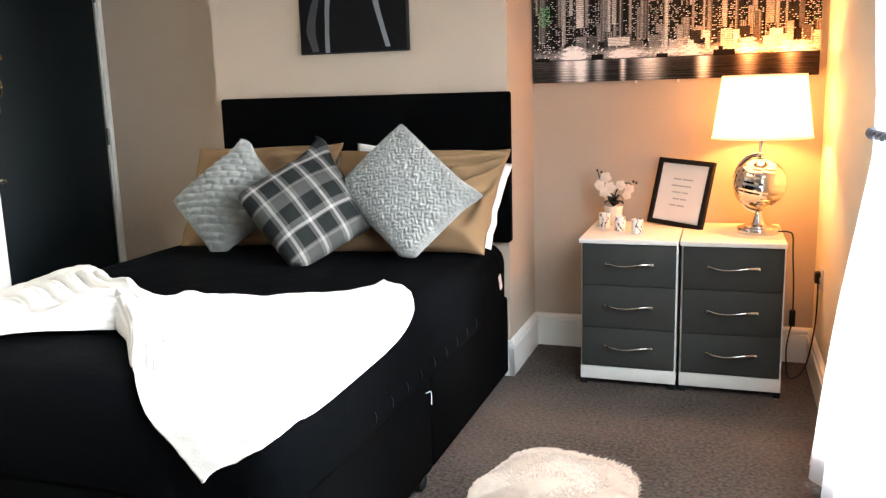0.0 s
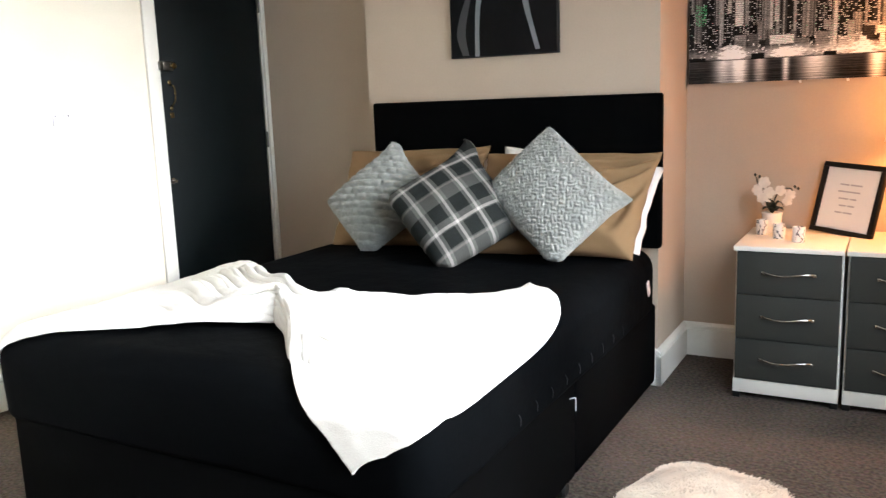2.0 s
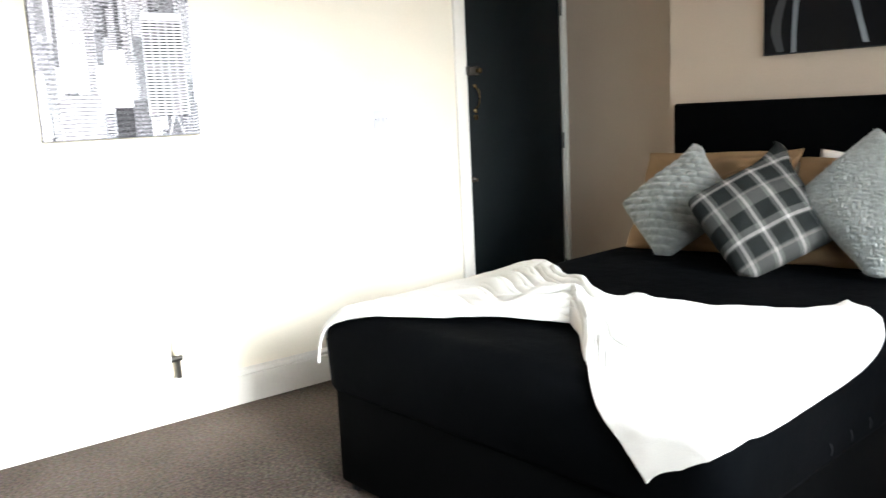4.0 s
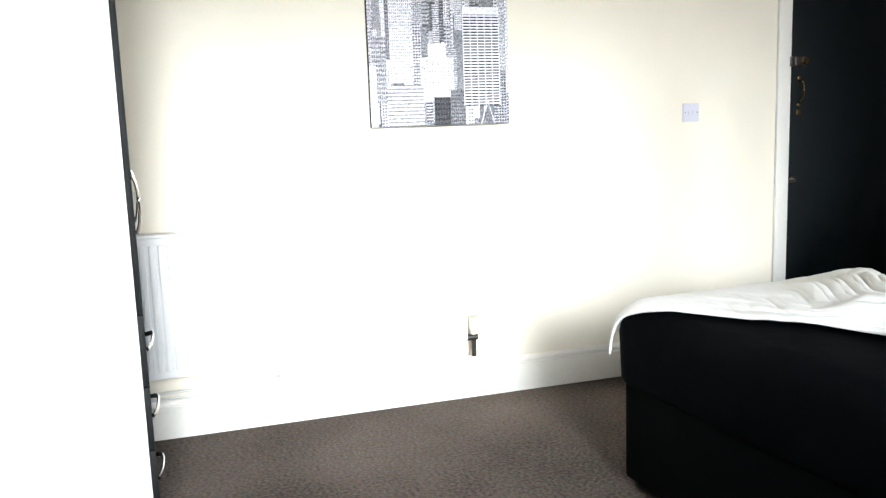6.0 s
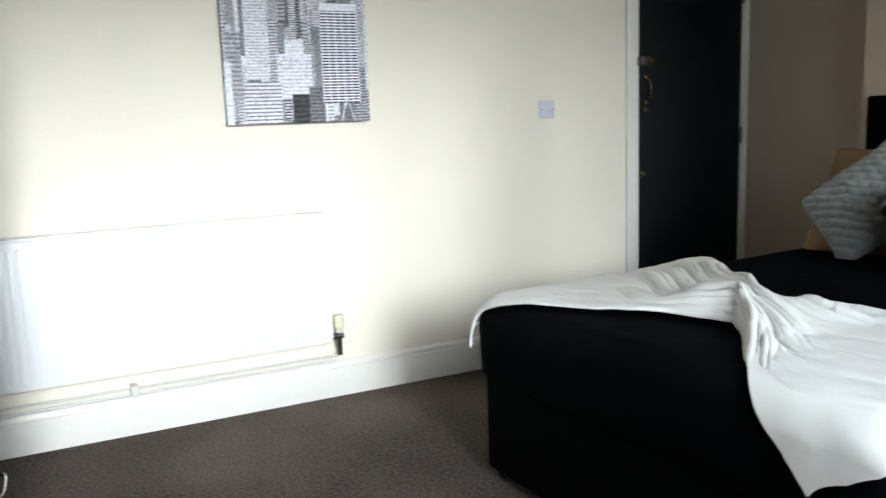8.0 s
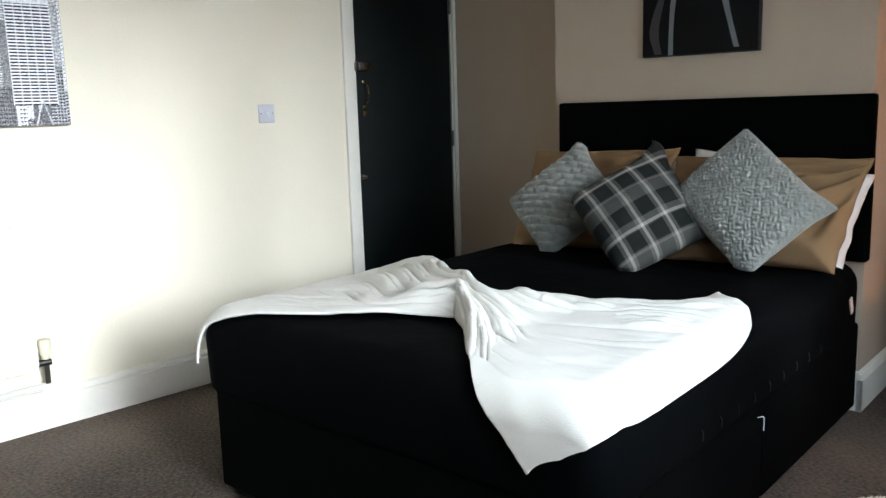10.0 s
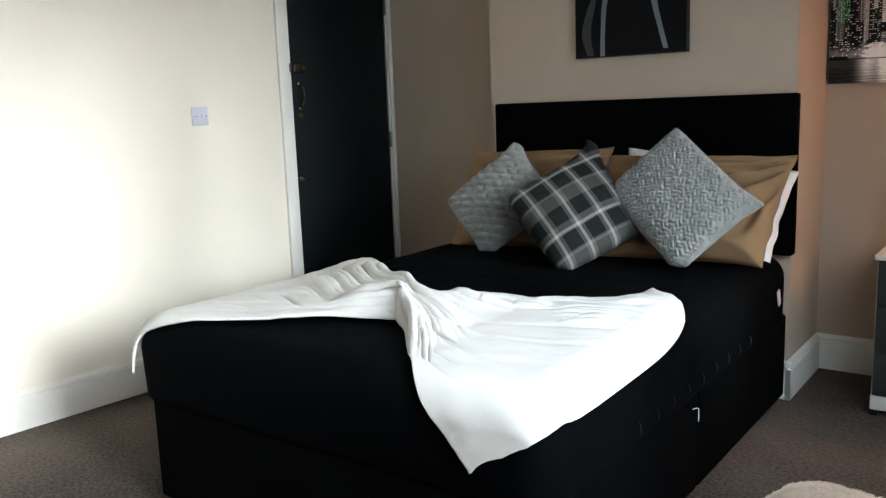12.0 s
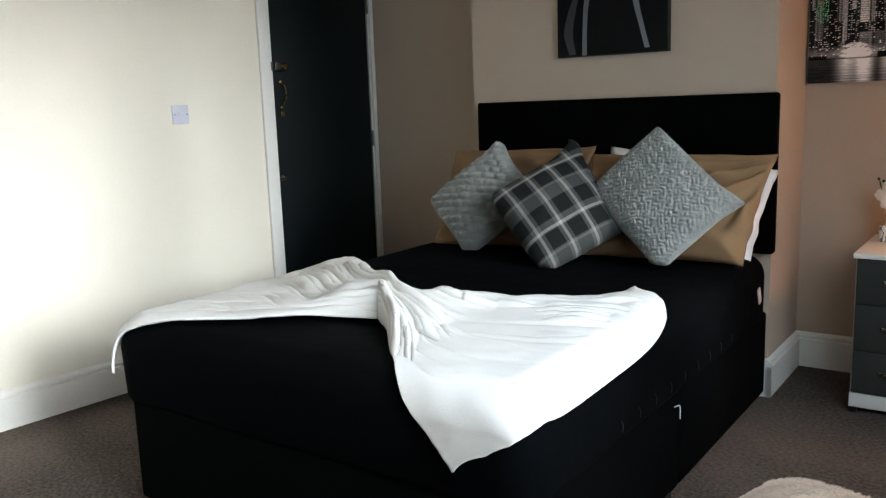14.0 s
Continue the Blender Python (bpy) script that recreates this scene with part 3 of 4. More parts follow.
            for u0, long, v0, slant, deep, lips in strokes:
                a = (u - u0) / long
                if abs(a) < 1:
                    d = (v - v0 - slant * (u - u0)) * length - 0.006 * math.sin(u * 23 + v0 * 40)
                    if abs(d) < 0.06:
                        h += deep * min(1.0, 6 * v, 6 * (1 - v)) * (1 - a * a) * (lips * 0.014 * math.exp(-((abs(d) - 0.013) / 0.009) ** 2) - 0.07 * math.exp(-(d / 0.0058) ** 2))
            if u > 0.6:
                h += 0.016 * math.exp(-((v - 0.10) / 0.09) ** 2) * abs(noise.noise(Vector((u * 9, v * 26, 12))))
            h += 0.014 * math.exp(-((u - 1) / 0.02) ** 2 - (v / 0.05) ** 2)
            if u > 0.55:
                h += 0.003 * math.exp(-((1 - v) / 0.04) ** 2) * (0.5 + noise.noise(Vector((u * 48, v * 5, 17))))
            out = min(1.0, drop / 0.08)
            p.z += max(0.0, h) * (1 - 0.7 * out)
            if out > 0:
                side = Vector((across, -along, 0)) / drop
                p += side * (0.006 + max(0.0, h) * 0.6) * out
            line.append(bm.verts.new(p))
        grid.append(line)
    for a, b in zip(grid, grid[1:]):
        for j in range(nv):
            bm.faces.new((a[j], a[j + 1], b[j + 1], b[j]))
    bmesh.ops.recalc_face_normals(bm, faces=bm.faces[:])
    ob = solid("throw_blanket", bm, THROW, "white fleece throw twisted into a bow over the black bed", "blanket", sharp=180)
    m = ob.modifiers.new("thickness", "SOLIDIFY")
    m.thickness, m.offset = 0.008, 1.0


build_throw()


# ---- pillows and cushions ----
def cushion_mesh(a, b, thick, n=44, pinch=0.10, relief=None, crease=0.0, ears=None):
    """A stuffed cover of half sizes a, b with drawn-out corners; relief raises its front."""
    bm = bmesh.new()
    sheets = []
    for side in (1, -1):
        g = []
        for i in range(n + 1):
            row = []
            for j in range(n + 1):
                u, v = 2 * i / n - 1, 2 * j / n - 1
                ear = abs(u * v) ** 8
                pu, pv = u, v
                draw, wide, out, cut, bend = (ears or {}).get((u > 0, v > 0), (0.0, 0.2, 0.0, 1.2, 0.0))
                if draw:
                    gap = 1 - min(abs(u), abs(v))
                    k = math.exp(-(gap / wide) ** 2)
                    d = (abs(u) + abs(v)) / 2
                    d = -math.log(math.exp(-45 * d) + math.exp(-45 * cut)) / 45 + out * math.exp(-((1 - d) / wide) ** 2)
                    e = (abs(u) - abs(v)) / 2 * (1 - draw * k)
                    pu, pv = math.copysign(d + e, u) - bend * k * k, math.copysign(d - e, v) + bend * k * k
                x = a * pu * (1 - pinch * (1 - v * v) * abs(u) ** 2 - 0.012 * ear)
                y = b * pv * (1 - pinch * (1 - u * u) * abs(v) ** 2 - 0.012 * ear)
                h = thick * (max(0.0, (1 - u ** 2) * (1 - v ** 2))) ** 0.42
                h *= 1 + 0.10 * noise.noise(Vector((u * 1.6, v * 1.6, side + a * 9)))
                wrinkle = noise.noise(Vector((u * 2.3 + 4, v * 6.1, side))) * 0.05 * thick * (1 - max(abs(u), abs(v)) ** 4)
                h += wrinkle
                if relief and side == 1:
                    h += relief(x, y) * min(1.0, 5 * (1 - max(abs(u), abs(v))) + 0.25)
                if crease:
                    x *= 1 - crease * 0.5 * (1 - v) * 0.5 - 0.03 * noise.noise(Vector((v * 3, a, u)))
                    y *= 1 + 0.05 * noise.noise(Vector((u * 2.2, b * 7, 5)))
                    ray = math.atan2(v - 0.9, 1.15 - u)
                    far = math.hypot(v - 0.9, 1.15 - u)
                    fade = math.exp(-((u - 1) ** 2 + (v - 0.2) ** 2) * 1.1) + 0.6 * math.exp(-((u + 1) ** 2 + v ** 2) * 1.5)
                    h += thick * (1.0 * noise.noise(Vector((ray * 5.5, far * 0.9, 3 + a))) * fade + 0.5 * noise.noise(Vector((u * 1.8 + v * 2.4, v * 1.1 - u, 8 + a * 5)))) * (1 - max(abs(u), abs(v)) ** 6)
                if side == -1 and (i in (0, n) or j in (0, n)):
                    row.append(sheets[0][i][j])
                else:
                    row.append(bm.verts.new((x, y, side * h if not (i in (0, n) or j in (0, n)) else 0.0)))
            g.append(row)
        sheets.append(g)
        for i in range(n):
            for j in range(n):
                f = (g[i][j], g[i + 1][j], g[i + 1][j + 1], g[i][j + 1])
                bm.faces.new(f if side == 1 else f[::-1])
    return bm


def basis(u, v, centre):
    """A pose whose x runs along u and whose y leans along v."""
    x = Vector(u).normalized()
    z = x.cross(Vector(v)).normalized()
    y = z.cross(x)
    m = Matrix((x, y, z)).transposed().to_4x4()
    m.translation = centre
    return m


def corners(top, right, bottom, left):
    t, r, b, l = (Vector(q) for q in (top, right, bottom, left))
    u, v, c = (t + r - l - b) / 4, (t + l - r - b) / 4, (t + r + b + l) / 4
    return u, v, c


def wave_relief(x, y):
    """Rows of plump loops, level when the cushion stands on its corner."""
    p, q = (x - y) / 0.076, (x + y) / 0.046
    p += 0.25 * noise.noise(Vector((x * 14, y * 14, 6)))
    q += 0.16 * noise.noise(Vector((x * 18, y * 18, 3)))
    row = math.floor(q)
    k, f = (p + 0.5 * (row % 2)) % 1.0, q - row
    fuzz = 0.0015 * noise.noise(Vector((x * 90, y * 90, 1)))
    return 0.0190 * (math.sin(math.pi * f) ** 0.9) * (0.3 + 0.7 * math.sin(math.pi * k) ** 0.6) + fuzz


def basket_relief(x, y):
    """Short upright and level strands, like basket work."""
    s = 0.037
    p, q = (x - y) / s, (x + y) / s
    p += 0.28 * noise.noise(Vector((x * 16, y * 16, 0))) + 0.12 * noise.noise(Vector((x * 45, y * 45, 2)))
    q += 0.28 * noise.noise(Vector((x * 16, y * 16, 5))) + 0.12 * noise.noise(Vector((x * 45, y * 45, 7)))
    i, j = math.floor(p), math.floor(q)
    f, g = p - i, q - j
    plump = 0.6 + 0.8 * abs(noise.noise(Vector((i * 3.7, j * 5.3, 3))))
    if (i + j) % 2:
        f, g = g, f
    fuzz = 0.0045 * noise.noise(Vector((x * 95, y * 95, 1)))
    strand = abs(math.sin(2 * math.pi * f)) ** 0.7
    return 0.0130 * plump * strand * (0.3 + 0.7 * math.sin(math.pi * g) ** 0.6) + fuzz


def soft_thing(name, mat, label, category, u, v, c, thick, group="", n=44, pinch=0.10, relief=None, crease=0.0, ears=None):
    bm = cushion_mesh(Vector(u).length, Vector(v).length, thick, n, pinch, relief, crease, ears)
    fibres = []
    if relief:
        bm.normal_update()
        rnd = random.Random(n)
        fibres = [(w.co.copy(), w.normal.copy(), rnd.random(), rnd.random()) for w in bm.verts if w.co.z >= -0.002]
    ob = solid(name, bm, mat, label, category, basis(u, v, c), sharp=180)
    if fibres:
        verts, faces = [], []
        for p, q, e, f in fibres:
            a = 6.28 * e
            lean = Vector((math.cos(a), math.sin(a), 0.2)) * 0.7
            tip = p + (q + lean) * (0.002 + 0.003 * f)
            side = q.cross(lean).normalized() * 0.0009
            k = len(verts)
            verts += [tuple(p - side), tuple(p + side), tuple(tip)]
            faces.append((k, k + 1, k + 2))
        data = bpy.data.meshes.new("nap")
        data.from_pydata(verts, [], faces)
        data.materials.append(mat)
        nap = new("nap", data)
        nap.parent = ob
        tagged(nap, kind="stuff")
    return tagged(ob, group=group)


soft_thing("pillow", WHITE_LINEN, "white pillow tucked behind a beige one", "pillow", (0.350, 0, -0.045), (0.0, 0.075, 0.180), (-0.333, -0.14, 0.802), 0.06, "white pillows", pinch=0.06, crease=0.03)
soft_thing("pillow", WHITE_LINEN, "white pillow tucked behind a beige one", "pillow", (0.36, 0, 0.0), (0.0, 0.06, 0.185), (-1.02, -0.15, 0.81), 0.06, "white pillows", pinch=0.05)
soft_thing("pillow", LINEN, "beige cotton pillow leaning on the black headboard", "pillow", (0.382, 0.0, 0.004), (0.012, 0.13, 0.192), (-0.318, -0.30, 0.808), 0.085, "beige pillows", 90, pinch=0.07, crease=0.22)
soft_thing("pillow", LINEN, "beige cotton pillow leaning on the black headboard", "pillow", (0.365, 0.0, 0.012), (0.0, 0.13, 0.205), (-1.03, -0.30, 0.818), 0.085, "beige pillows", 90, pinch=0.08, crease=0.12)
u, v, c = corners((-0.345, -0.33, 1.118), (0.0, -0.45, 0.845), (-0.253, -0.58, 0.602), (-0.56, -0.47, 0.875))
soft_thing("cushion", KNIT, "grey basket-weave fleece cushion standing on its corner", "cushion", u, v, c, 0.085, "grey cushions", 130, 0.0, basket_relief, 0.0,
           {(True, True): (0.25, 0.2, 0.03, 0.985, 0.0), (True, False): (0.35, 0.13, 0.12, 0.94, -0.03), (False, False): (-0.6, 0.22, -0.01, 0.93, 0.0), (False, True): (0.3, 0.2, 0.0, 0.98, 0.0)})
u, v, c = (0.130, 0.086, 0.117), (-0.123, 0.039, 0.108), (-1.074, -0.44, 0.818)
soft_thing("cushion", KNIT, "grey wave-textured fleece cushion standing on its corner", "cushion", u, v, c, 0.085, "grey cushions", 130, 0.0, wave_relief, 0.0,
           {(True, True): (0.20, 0.17, 0.16, 0.91, 0.07), (True, False): (0.3, 0.2, 0.0, 0.98, 0.0), (False, False): (-0.8, 0.22, -0.02, 0.92, 0.0), (False, True): (0.25, 0.2, 0.02, 0.97, 0.0)})
soft_thing("cushion", PLAID, "grey tartan wool cushion with pale check lines", "cushion", (0.117, 0.138, 0.082), (-0.141, 0.037, 0.139), (-0.649, -0.57, 0.806), 0.095, "", 90, 0.01, None, 0.0,
           {(True, True): (0.15, 0.17, 0.30, 0.89, 0.10), (True, False): (0.15, 0.2, 0.02, 0.96, 0.0), (False, False): (-0.5, 0.25, -0.04, 0.92, 0.0), (False, True): (0.1, 0.25, 0.0, 0.95, 0.0)})


# ---- drawers ----
def build_drawers():
    c = thing("bedside_drawers", "white three-drawer bedside cabinet with dark grey fronts", "chest of drawers", pose(0.313, -0.031, 0), "bedside cabinets")
    w, d = 0.388, 0.486
    part("carcass", blocks((0, 0.016, 0.018, d, 0.028, 0.607), (w - 0.016, w, 0.018, d, 0.028, 0.607), (0.016, w - 0.016, d - 0.01, d, 0.028, 0.607), (0.016, w - 0.016, 0.02, d - 0.01, 0.03, 0.05)), CARCASS, c)
    part("top", block(-0.006, w + 0.0005, -0.010, d + 0.004, 0.607, 0.626, 0.002), CARCASS, c, "white laminate top")
    part("plinth", block(0.0, w, 0.004, 0.018, 0.024, 0.080, 0.0015), CARCASS, c)
    for z0, z1 in ((0.083, 0.249), (0.252, 0.430), (0.433, 0.604)):
        f = part("drawer_front", block(0.007, w - 0.007, -0.001, 0.016, z0, z1, 0.0015), GREY_FRONT, c, "dark grey drawer front")
        zm, x0, x1 = (z0 + z1) / 2 + 0.004, 0.105, 0.288
        pts = []
        for i in range(13):
            k = i / 12
            pts.append((x0 + (x1 - x0) * k, -0.006 - 0.020 * math.sin(math.pi * k) ** 0.6, zm + 0.003 - 0.007 * math.sin(math.pi * k) - 0.004 * math.sin(2 * math.pi * k)))
        bm = bmesh.new()
        join(bm, tube(pts, 0.0048, 10, 2, 0.7))
        for e in bm.verts:
            # the bar flares towards its ends, more at one of them
            k = (e.co.x - x0) / (x1 - x0)
            mid = zm + 0.003 - 0.007 * math.sin(math.pi * min(1, max(0, k)))
            e.co.z = mid + (e.co.z - mid) * (0.75 + 1.1 * max(0.0, k - 0.55) + 0.5 * max(0.0, 0.3 - k))
        for x in (x0, x1):
            join(bm, block(x - 0.008, x + 0.008, -0.010, 0.0, zm - 0.006, zm + 0.007, 0.003))
        part("handle", bm, CHROME, f, "bowed chrome handle", 60)
    for x in (0.014, w - 0.014):
        for y in (0.022, d - 0.03):
            part("foot", block(x - 0.014, x + 0.014, y - 0.016, y + 0.014, 0.0, 0.028, 0.002), PLASTIC, c, "black plastic foot")
    return c


unit = build_drawers()
copy_thing(unit, pose(0.313 + 0.402, -0.029, 0, 0, 0, 0.6))

TABLE = 0.626


# ---- table lamp ----
def build_lamp():
    l = thing("table_lamp", "chrome globe table lamp with a lit cream shade", "table lamp", pose(1.003, 0.225, TABLE))
    part("base", lathe([(0, 0), (0.082, 0), (0.083, 0.004), (0.083, 0.02), (0.080, 0.024), (0.060, 0.026), (0.058, 0.032), (0.030, 0.036), (0.022, 0.05), (0.014, 0.075), (0.013, 0.088), (0.017, 0.092), (0.010, 0.098), (0, 0.098)], 48), CHROME, l)
    ball = [(0.0, -0.104)]
    for i in range(1, 40):
        a = -math.pi / 2 + math.pi * i / 40
        r, z = 0.104 * math.cos(a), 0.104 * math.sin(a)
        groove = 0.0022 if i % 4 == 0 else 0.0
        ball.append((r - groove * math.cos(a), z))
    ball.append((0.0, 0.104))
    part("globe", lathe(ball, 56, Matrix.Translation((0, 0, 0.205)) @ Matrix.Rotation(radians(10), 4, "Y")), CHROME, l, "grooved chrome globe", 12)
    arc = []
    for i in range(15):
        a = radians(-84 + 168 * i / 14)
        arc.append((-0.118 * math.cos(a) * 0.82, 0.118 * math.cos(a) * 0.57, 0.205 + 0.118 * math.sin(a)))
    part("meridian_arm", tube(arc, 0.009, 8, 2, 0.5), CHROME, l, "curved chrome arm behind the globe")
    part("stem", tube([(0, 0, 0.30), (0, 0, 0.52)], 0.008, 12, 1), CHROME, l)
    part("collar", lathe([(0, 0.312), (0.014, 0.312), (0.016, 0.322), (0.012, 0.332), (0, 0.332)], 24), CHROME, l)
    shade = lathe([(0.193, 0.389), (0.159, 0.640)], 64)
    sh = part("shade", shade, SHADE, l, "lit cream drum lampshade", 180)
    part("shade_rim", lathe([(0.1935, 0.388), (0.1955, 0.388), (0.1945, 0.396), (0.1925, 0.396), (0.1935, 0.388)], 64), SHADE, l)
    part("shade_rim", lathe([(0.1598, 0.632), (0.1618, 0.632), (0.1608, 0.640), (0.1588, 0.640), (0.1598, 0.632)], 64), SHADE, l)
    for k in range(3):
        a = 2 * math.pi * k / 3
        part("shade_spoke", tube([(0, 0, 0.62), (0.161 * math.cos(a), 0.161 * math.sin(a), 0.635)], 0.0018, 6, 1), DARK_CHROME, l)
    cord = [(0.08, 0.0, 0.006), (0.115, 0.0, 0.006), (0.135, 0.0, -0.01), (0.140, 0.0, -0.10), (0.148, 0.01, -0.22), (0.150, 0.01, -0.37), (0.140, 0.0, -0.42), (0.13, -0.02, -0.5), (0.14, -0.09, -0.59), (0.20, -0.06, -0.55),
            (0.235, 0.0, -0.40), (0.238, -0.02, -0.26), (0.236, -0.02, -0.20)]
    flex = part("flex", tube(cord, 0.0032, 8, 6), PLASTIC, l, "black lamp flex with an inline switch")
    part("inline_switch", block(0.137, 0.161, -0.002, 0.022, -0.395, -0.325, 0.005), PLASTIC, flex)
    part("plug", block(0.222, 0.252, -0.042, 0.000, -0.200, -0.152, 0.008), PLASTIC, flex, "black three-pin plug")


build_lamp()


def build_socket(name, label, m, switches):
    s = thing(name, label, "electrical fitting", m)
    part("plate", block(0, 0.009, -0.043, 0.043, -0.043, 0.043, 0.003), SWITCH_PLASTIC, s)
    for y in switches:
        part("rocker", block(0.008, 0.013, y - 0.006, y + 0.006, -0.010, 0.010, 0.002), SWITCH_PLASTIC, s)
    for y in (-0.032, 0.032):
        part("screw", lathe([(0, 0.0086), (0.003, 0.0086), (0.003, 0.0098), (0, 0.0098)], 12, Matrix.Rotation(radians(90), 4, "Y") @ Matrix.Translation((0, y, 0))), DARK_CHROME, s)


build_socket("wall_socket", "white plastic power socket with a black plug in it", pose(RIGHT, 0.205, 0.445, 0, 0, 180), (0.02,))
build_socket("light_switch", "white plastic double light switch on the cream wall", LEFT @ Matrix.Translation((0, 0.047, 1.224)), (-0.012, 0.012))


# ---- framed print on the drawers ----
def build_frame():
    lean = basis((0.235, -0.155, -0.012), (0.04, 0.06, 0.30), (0.661, 0.333, TABLE))
    f = thing("picture_frame", "black framed handwritten quote print leaning on the wall", "picture frame", lean)
    w, h, b = 0.142, 0.296, 0.021
    part("frame_rail", blocks((-w, w, 0, b, -0.012, 0.010, 0.002), (-w, w, h - b, h, -0.012, 0.010, 0.002), (-w, -w + b, b, h - b, -0.012, 0.010, 0.002), (w - b, w, b, h - b, -0.012, 0.010, 0.002)), FRAME_BLACK, f)
    part("sheet", block(-w + b - 0.002, w - b + 0.002, b - 0.002, h - b + 0.002, -0.008, -0.001), PAPER, f, "white paper sheet")
    for i, words in enumerate((((-0.030, 0.020), (0.024, 0.026)), ((-0.004, 0.050),), ((-0.022, 0.022), (0.022, 0.014)), ((-0.020, 0.016), (0.018, 0.015)), ((-0.032, 0.016), (0.010, 0.020)))):
        y = 0.208 - 0.029 * i
        for x, wd in words:
            part("writing_bar", block(x - wd, x + wd, y - 0.0032, y + 0.0032, -0.0006, 0.0006), INK, f)


build_frame()


# ---- orchid and cups ----
def build_orchid():
    o = thing("orchid", "small white artificial orchid in a white pot", "plant", pose(0.398, 0.335, TABLE) @ Matrix.Scale(1.10, 4))
    part("pot", lathe([(0, 0.001), (0.030, 0.001), (0.034, 0.01), (0.037, 0.07), (0.040, 0.078), (0.037, 0.08), (0.034, 0.074), (0, 0.072)], 32), CERAMIC, o)
    rnd = random.Random(4)
    for i in range(9):
        a = 2 * math.pi * i / 9 + 0.3
        r = 0.036 + 0.014 * rnd.random()
        bm = bmesh.new()
        d = Vector((math.cos(a), math.sin(a), 0))
        s = Vector((-d.y, d.x, 0))
        rows = []
        for k in range(6):
            t = k / 5
            p = Vector((0, 0, 0.076)) + d * r * t + Vector((0, 0, (0.022 + 0.022 * (i % 3 == 0)) * math.sin(t * 2.6)))
            wdt = 0.019 * math.sin(math.pi * min(0.97, t * 0.85 + 0.12))
            rows.append([bm.verts.new(p - s * wdt + Vector((0, 0, 0.003))), bm.verts.new(p), bm.verts.new(p + s * wdt + Vector((0, 0, 0.003)))])
        for p, q in zip(rows, rows[1:]):
            for k in range(2):
                bm.faces.new((p[k], p[k + 1], q[k + 1], q[k]))
        part("leaf", bm, LEAF, o, sharp=180)
    part("stem", tube([(0, 0, 0.075), (-0.006, 0, 0.12), (-0.03, 0, 0.165), (-0.055, 0, 0.19), (-0.062, 0, 0.215)], 0.0025, 6), LEAF, o)
    part("stem", tube([(0, 0, 0.075), (0.008, 0, 0.13), (0.03, 0, 0.165), (0.06, 0.0, 0.172), (0.072, 0, 0.16)], 0.0025, 6), LEAF, o)
    for x, z, k in ((-0.055, 0.165, 1.0), (-0.03, 0.195, 1.1), (-0.012, 0.155, 1.1), (-0.035, 0.135, 1.0), (0.03, 0.165, 1.0), (0.065, 0.15, 0.9), (0.055, 0.125, 0.9), (-0.02, 0.118, 0.8)):
        bm = bmesh.new()
        c = Vector((x, -0.012 - 0.01 * rnd.random(), z))
        twist = rnd.random() * 6
        for i in range(5):
            a = twist + 2 * math.pi * i / 5
            mid = c + Vector((math.cos(a), -0.25, math.sin(a))) * 0.0105 * k
            tip = c + Vector((math.cos(a), 0.1, math.sin(a))) * 0.021 * k
            sd = Vector((-math.sin(a), 0, math.cos(a))) * 0.0125 * k
            vs = [bm.verts.new(q) for q in (c, mid - sd, tip - sd * 0.4, tip + sd * 0.4, mid + sd)]
            bm.faces.new(vs)
        part("flower", bm, PETAL, o, "white orchid flower", 180)
    for x, z in ((-0.066, 0.222), (-0.05, 0.215), (0.078, 0.178), (0.09, 0.172)):
        part("bud", lathe([(0, -0.007), (0.006, 0), (0, 0.008)], 10, Matrix.Translation((x, 0, z))), LEAF, o)


build_orchid()


def build_cup():
    c = thing("candle_cup", "small white grey-veined ceramic candle cup", "cup", pose(0.367, 0.275, TABLE), "candle cups")
    part("cup_body", lathe([(0, 0.0), (0.022, 0.0), (0.024, 0.003), (0.0245, 0.060), (0.0225, 0.062), (0.0215, 0.058), (0.021, 0.01), (0, 0.008)], 32), MARBLE, c)
    part("wax", lathe([(0, 0.0085), (0.0205, 0.0085), (0.0205, 0.045), (0, 0.046)], 24), PAPER, c)
    return c


cup = build_cup()
copy_thing(cup, pose(0.446, 0.185, TABLE, 0, 0, 110))
copy_thing(cup, pose(0.526, 0.115, TABLE, 0, 0, 220))


# ---- wall pictures ----
def printed(name, width, height, nx, nz, colours, parent):
    """A flat sheet facing -y whose mesh carries the printed colours."""
    xs, zs = np.meshgrid(np.linspace(0, width, nx), np.linspace(0, height, nz))
    co = np.stack([xs, np.full_like(xs, -0.0295), zs], -1).reshape(-1, 3)
    i, j = np.meshgrid(np.arange(nx - 1), np.arange(nz - 1))
    a = (j * nx + i).ravel()
    faces = np.stack([a, a + 1, a + nx + 1, a + nx], -1)
    data = bpy.data.meshes.new(name)
    data.from_pydata(co.tolist(), [], faces.tolist())
    at = data.color_attributes.new("print", "FLOAT_COLOR", "POINT")
    rgba = np.ones((nx * nz, 4), dtype=np.float32)
    rgba[:, :3] = colours.reshape(-1, 3)
    at.data.foreach_set("color", rgba.ravel())
    data.materials.append(PRINT)
    ob = new(name, data)
    ob.parent = parent
    return ob


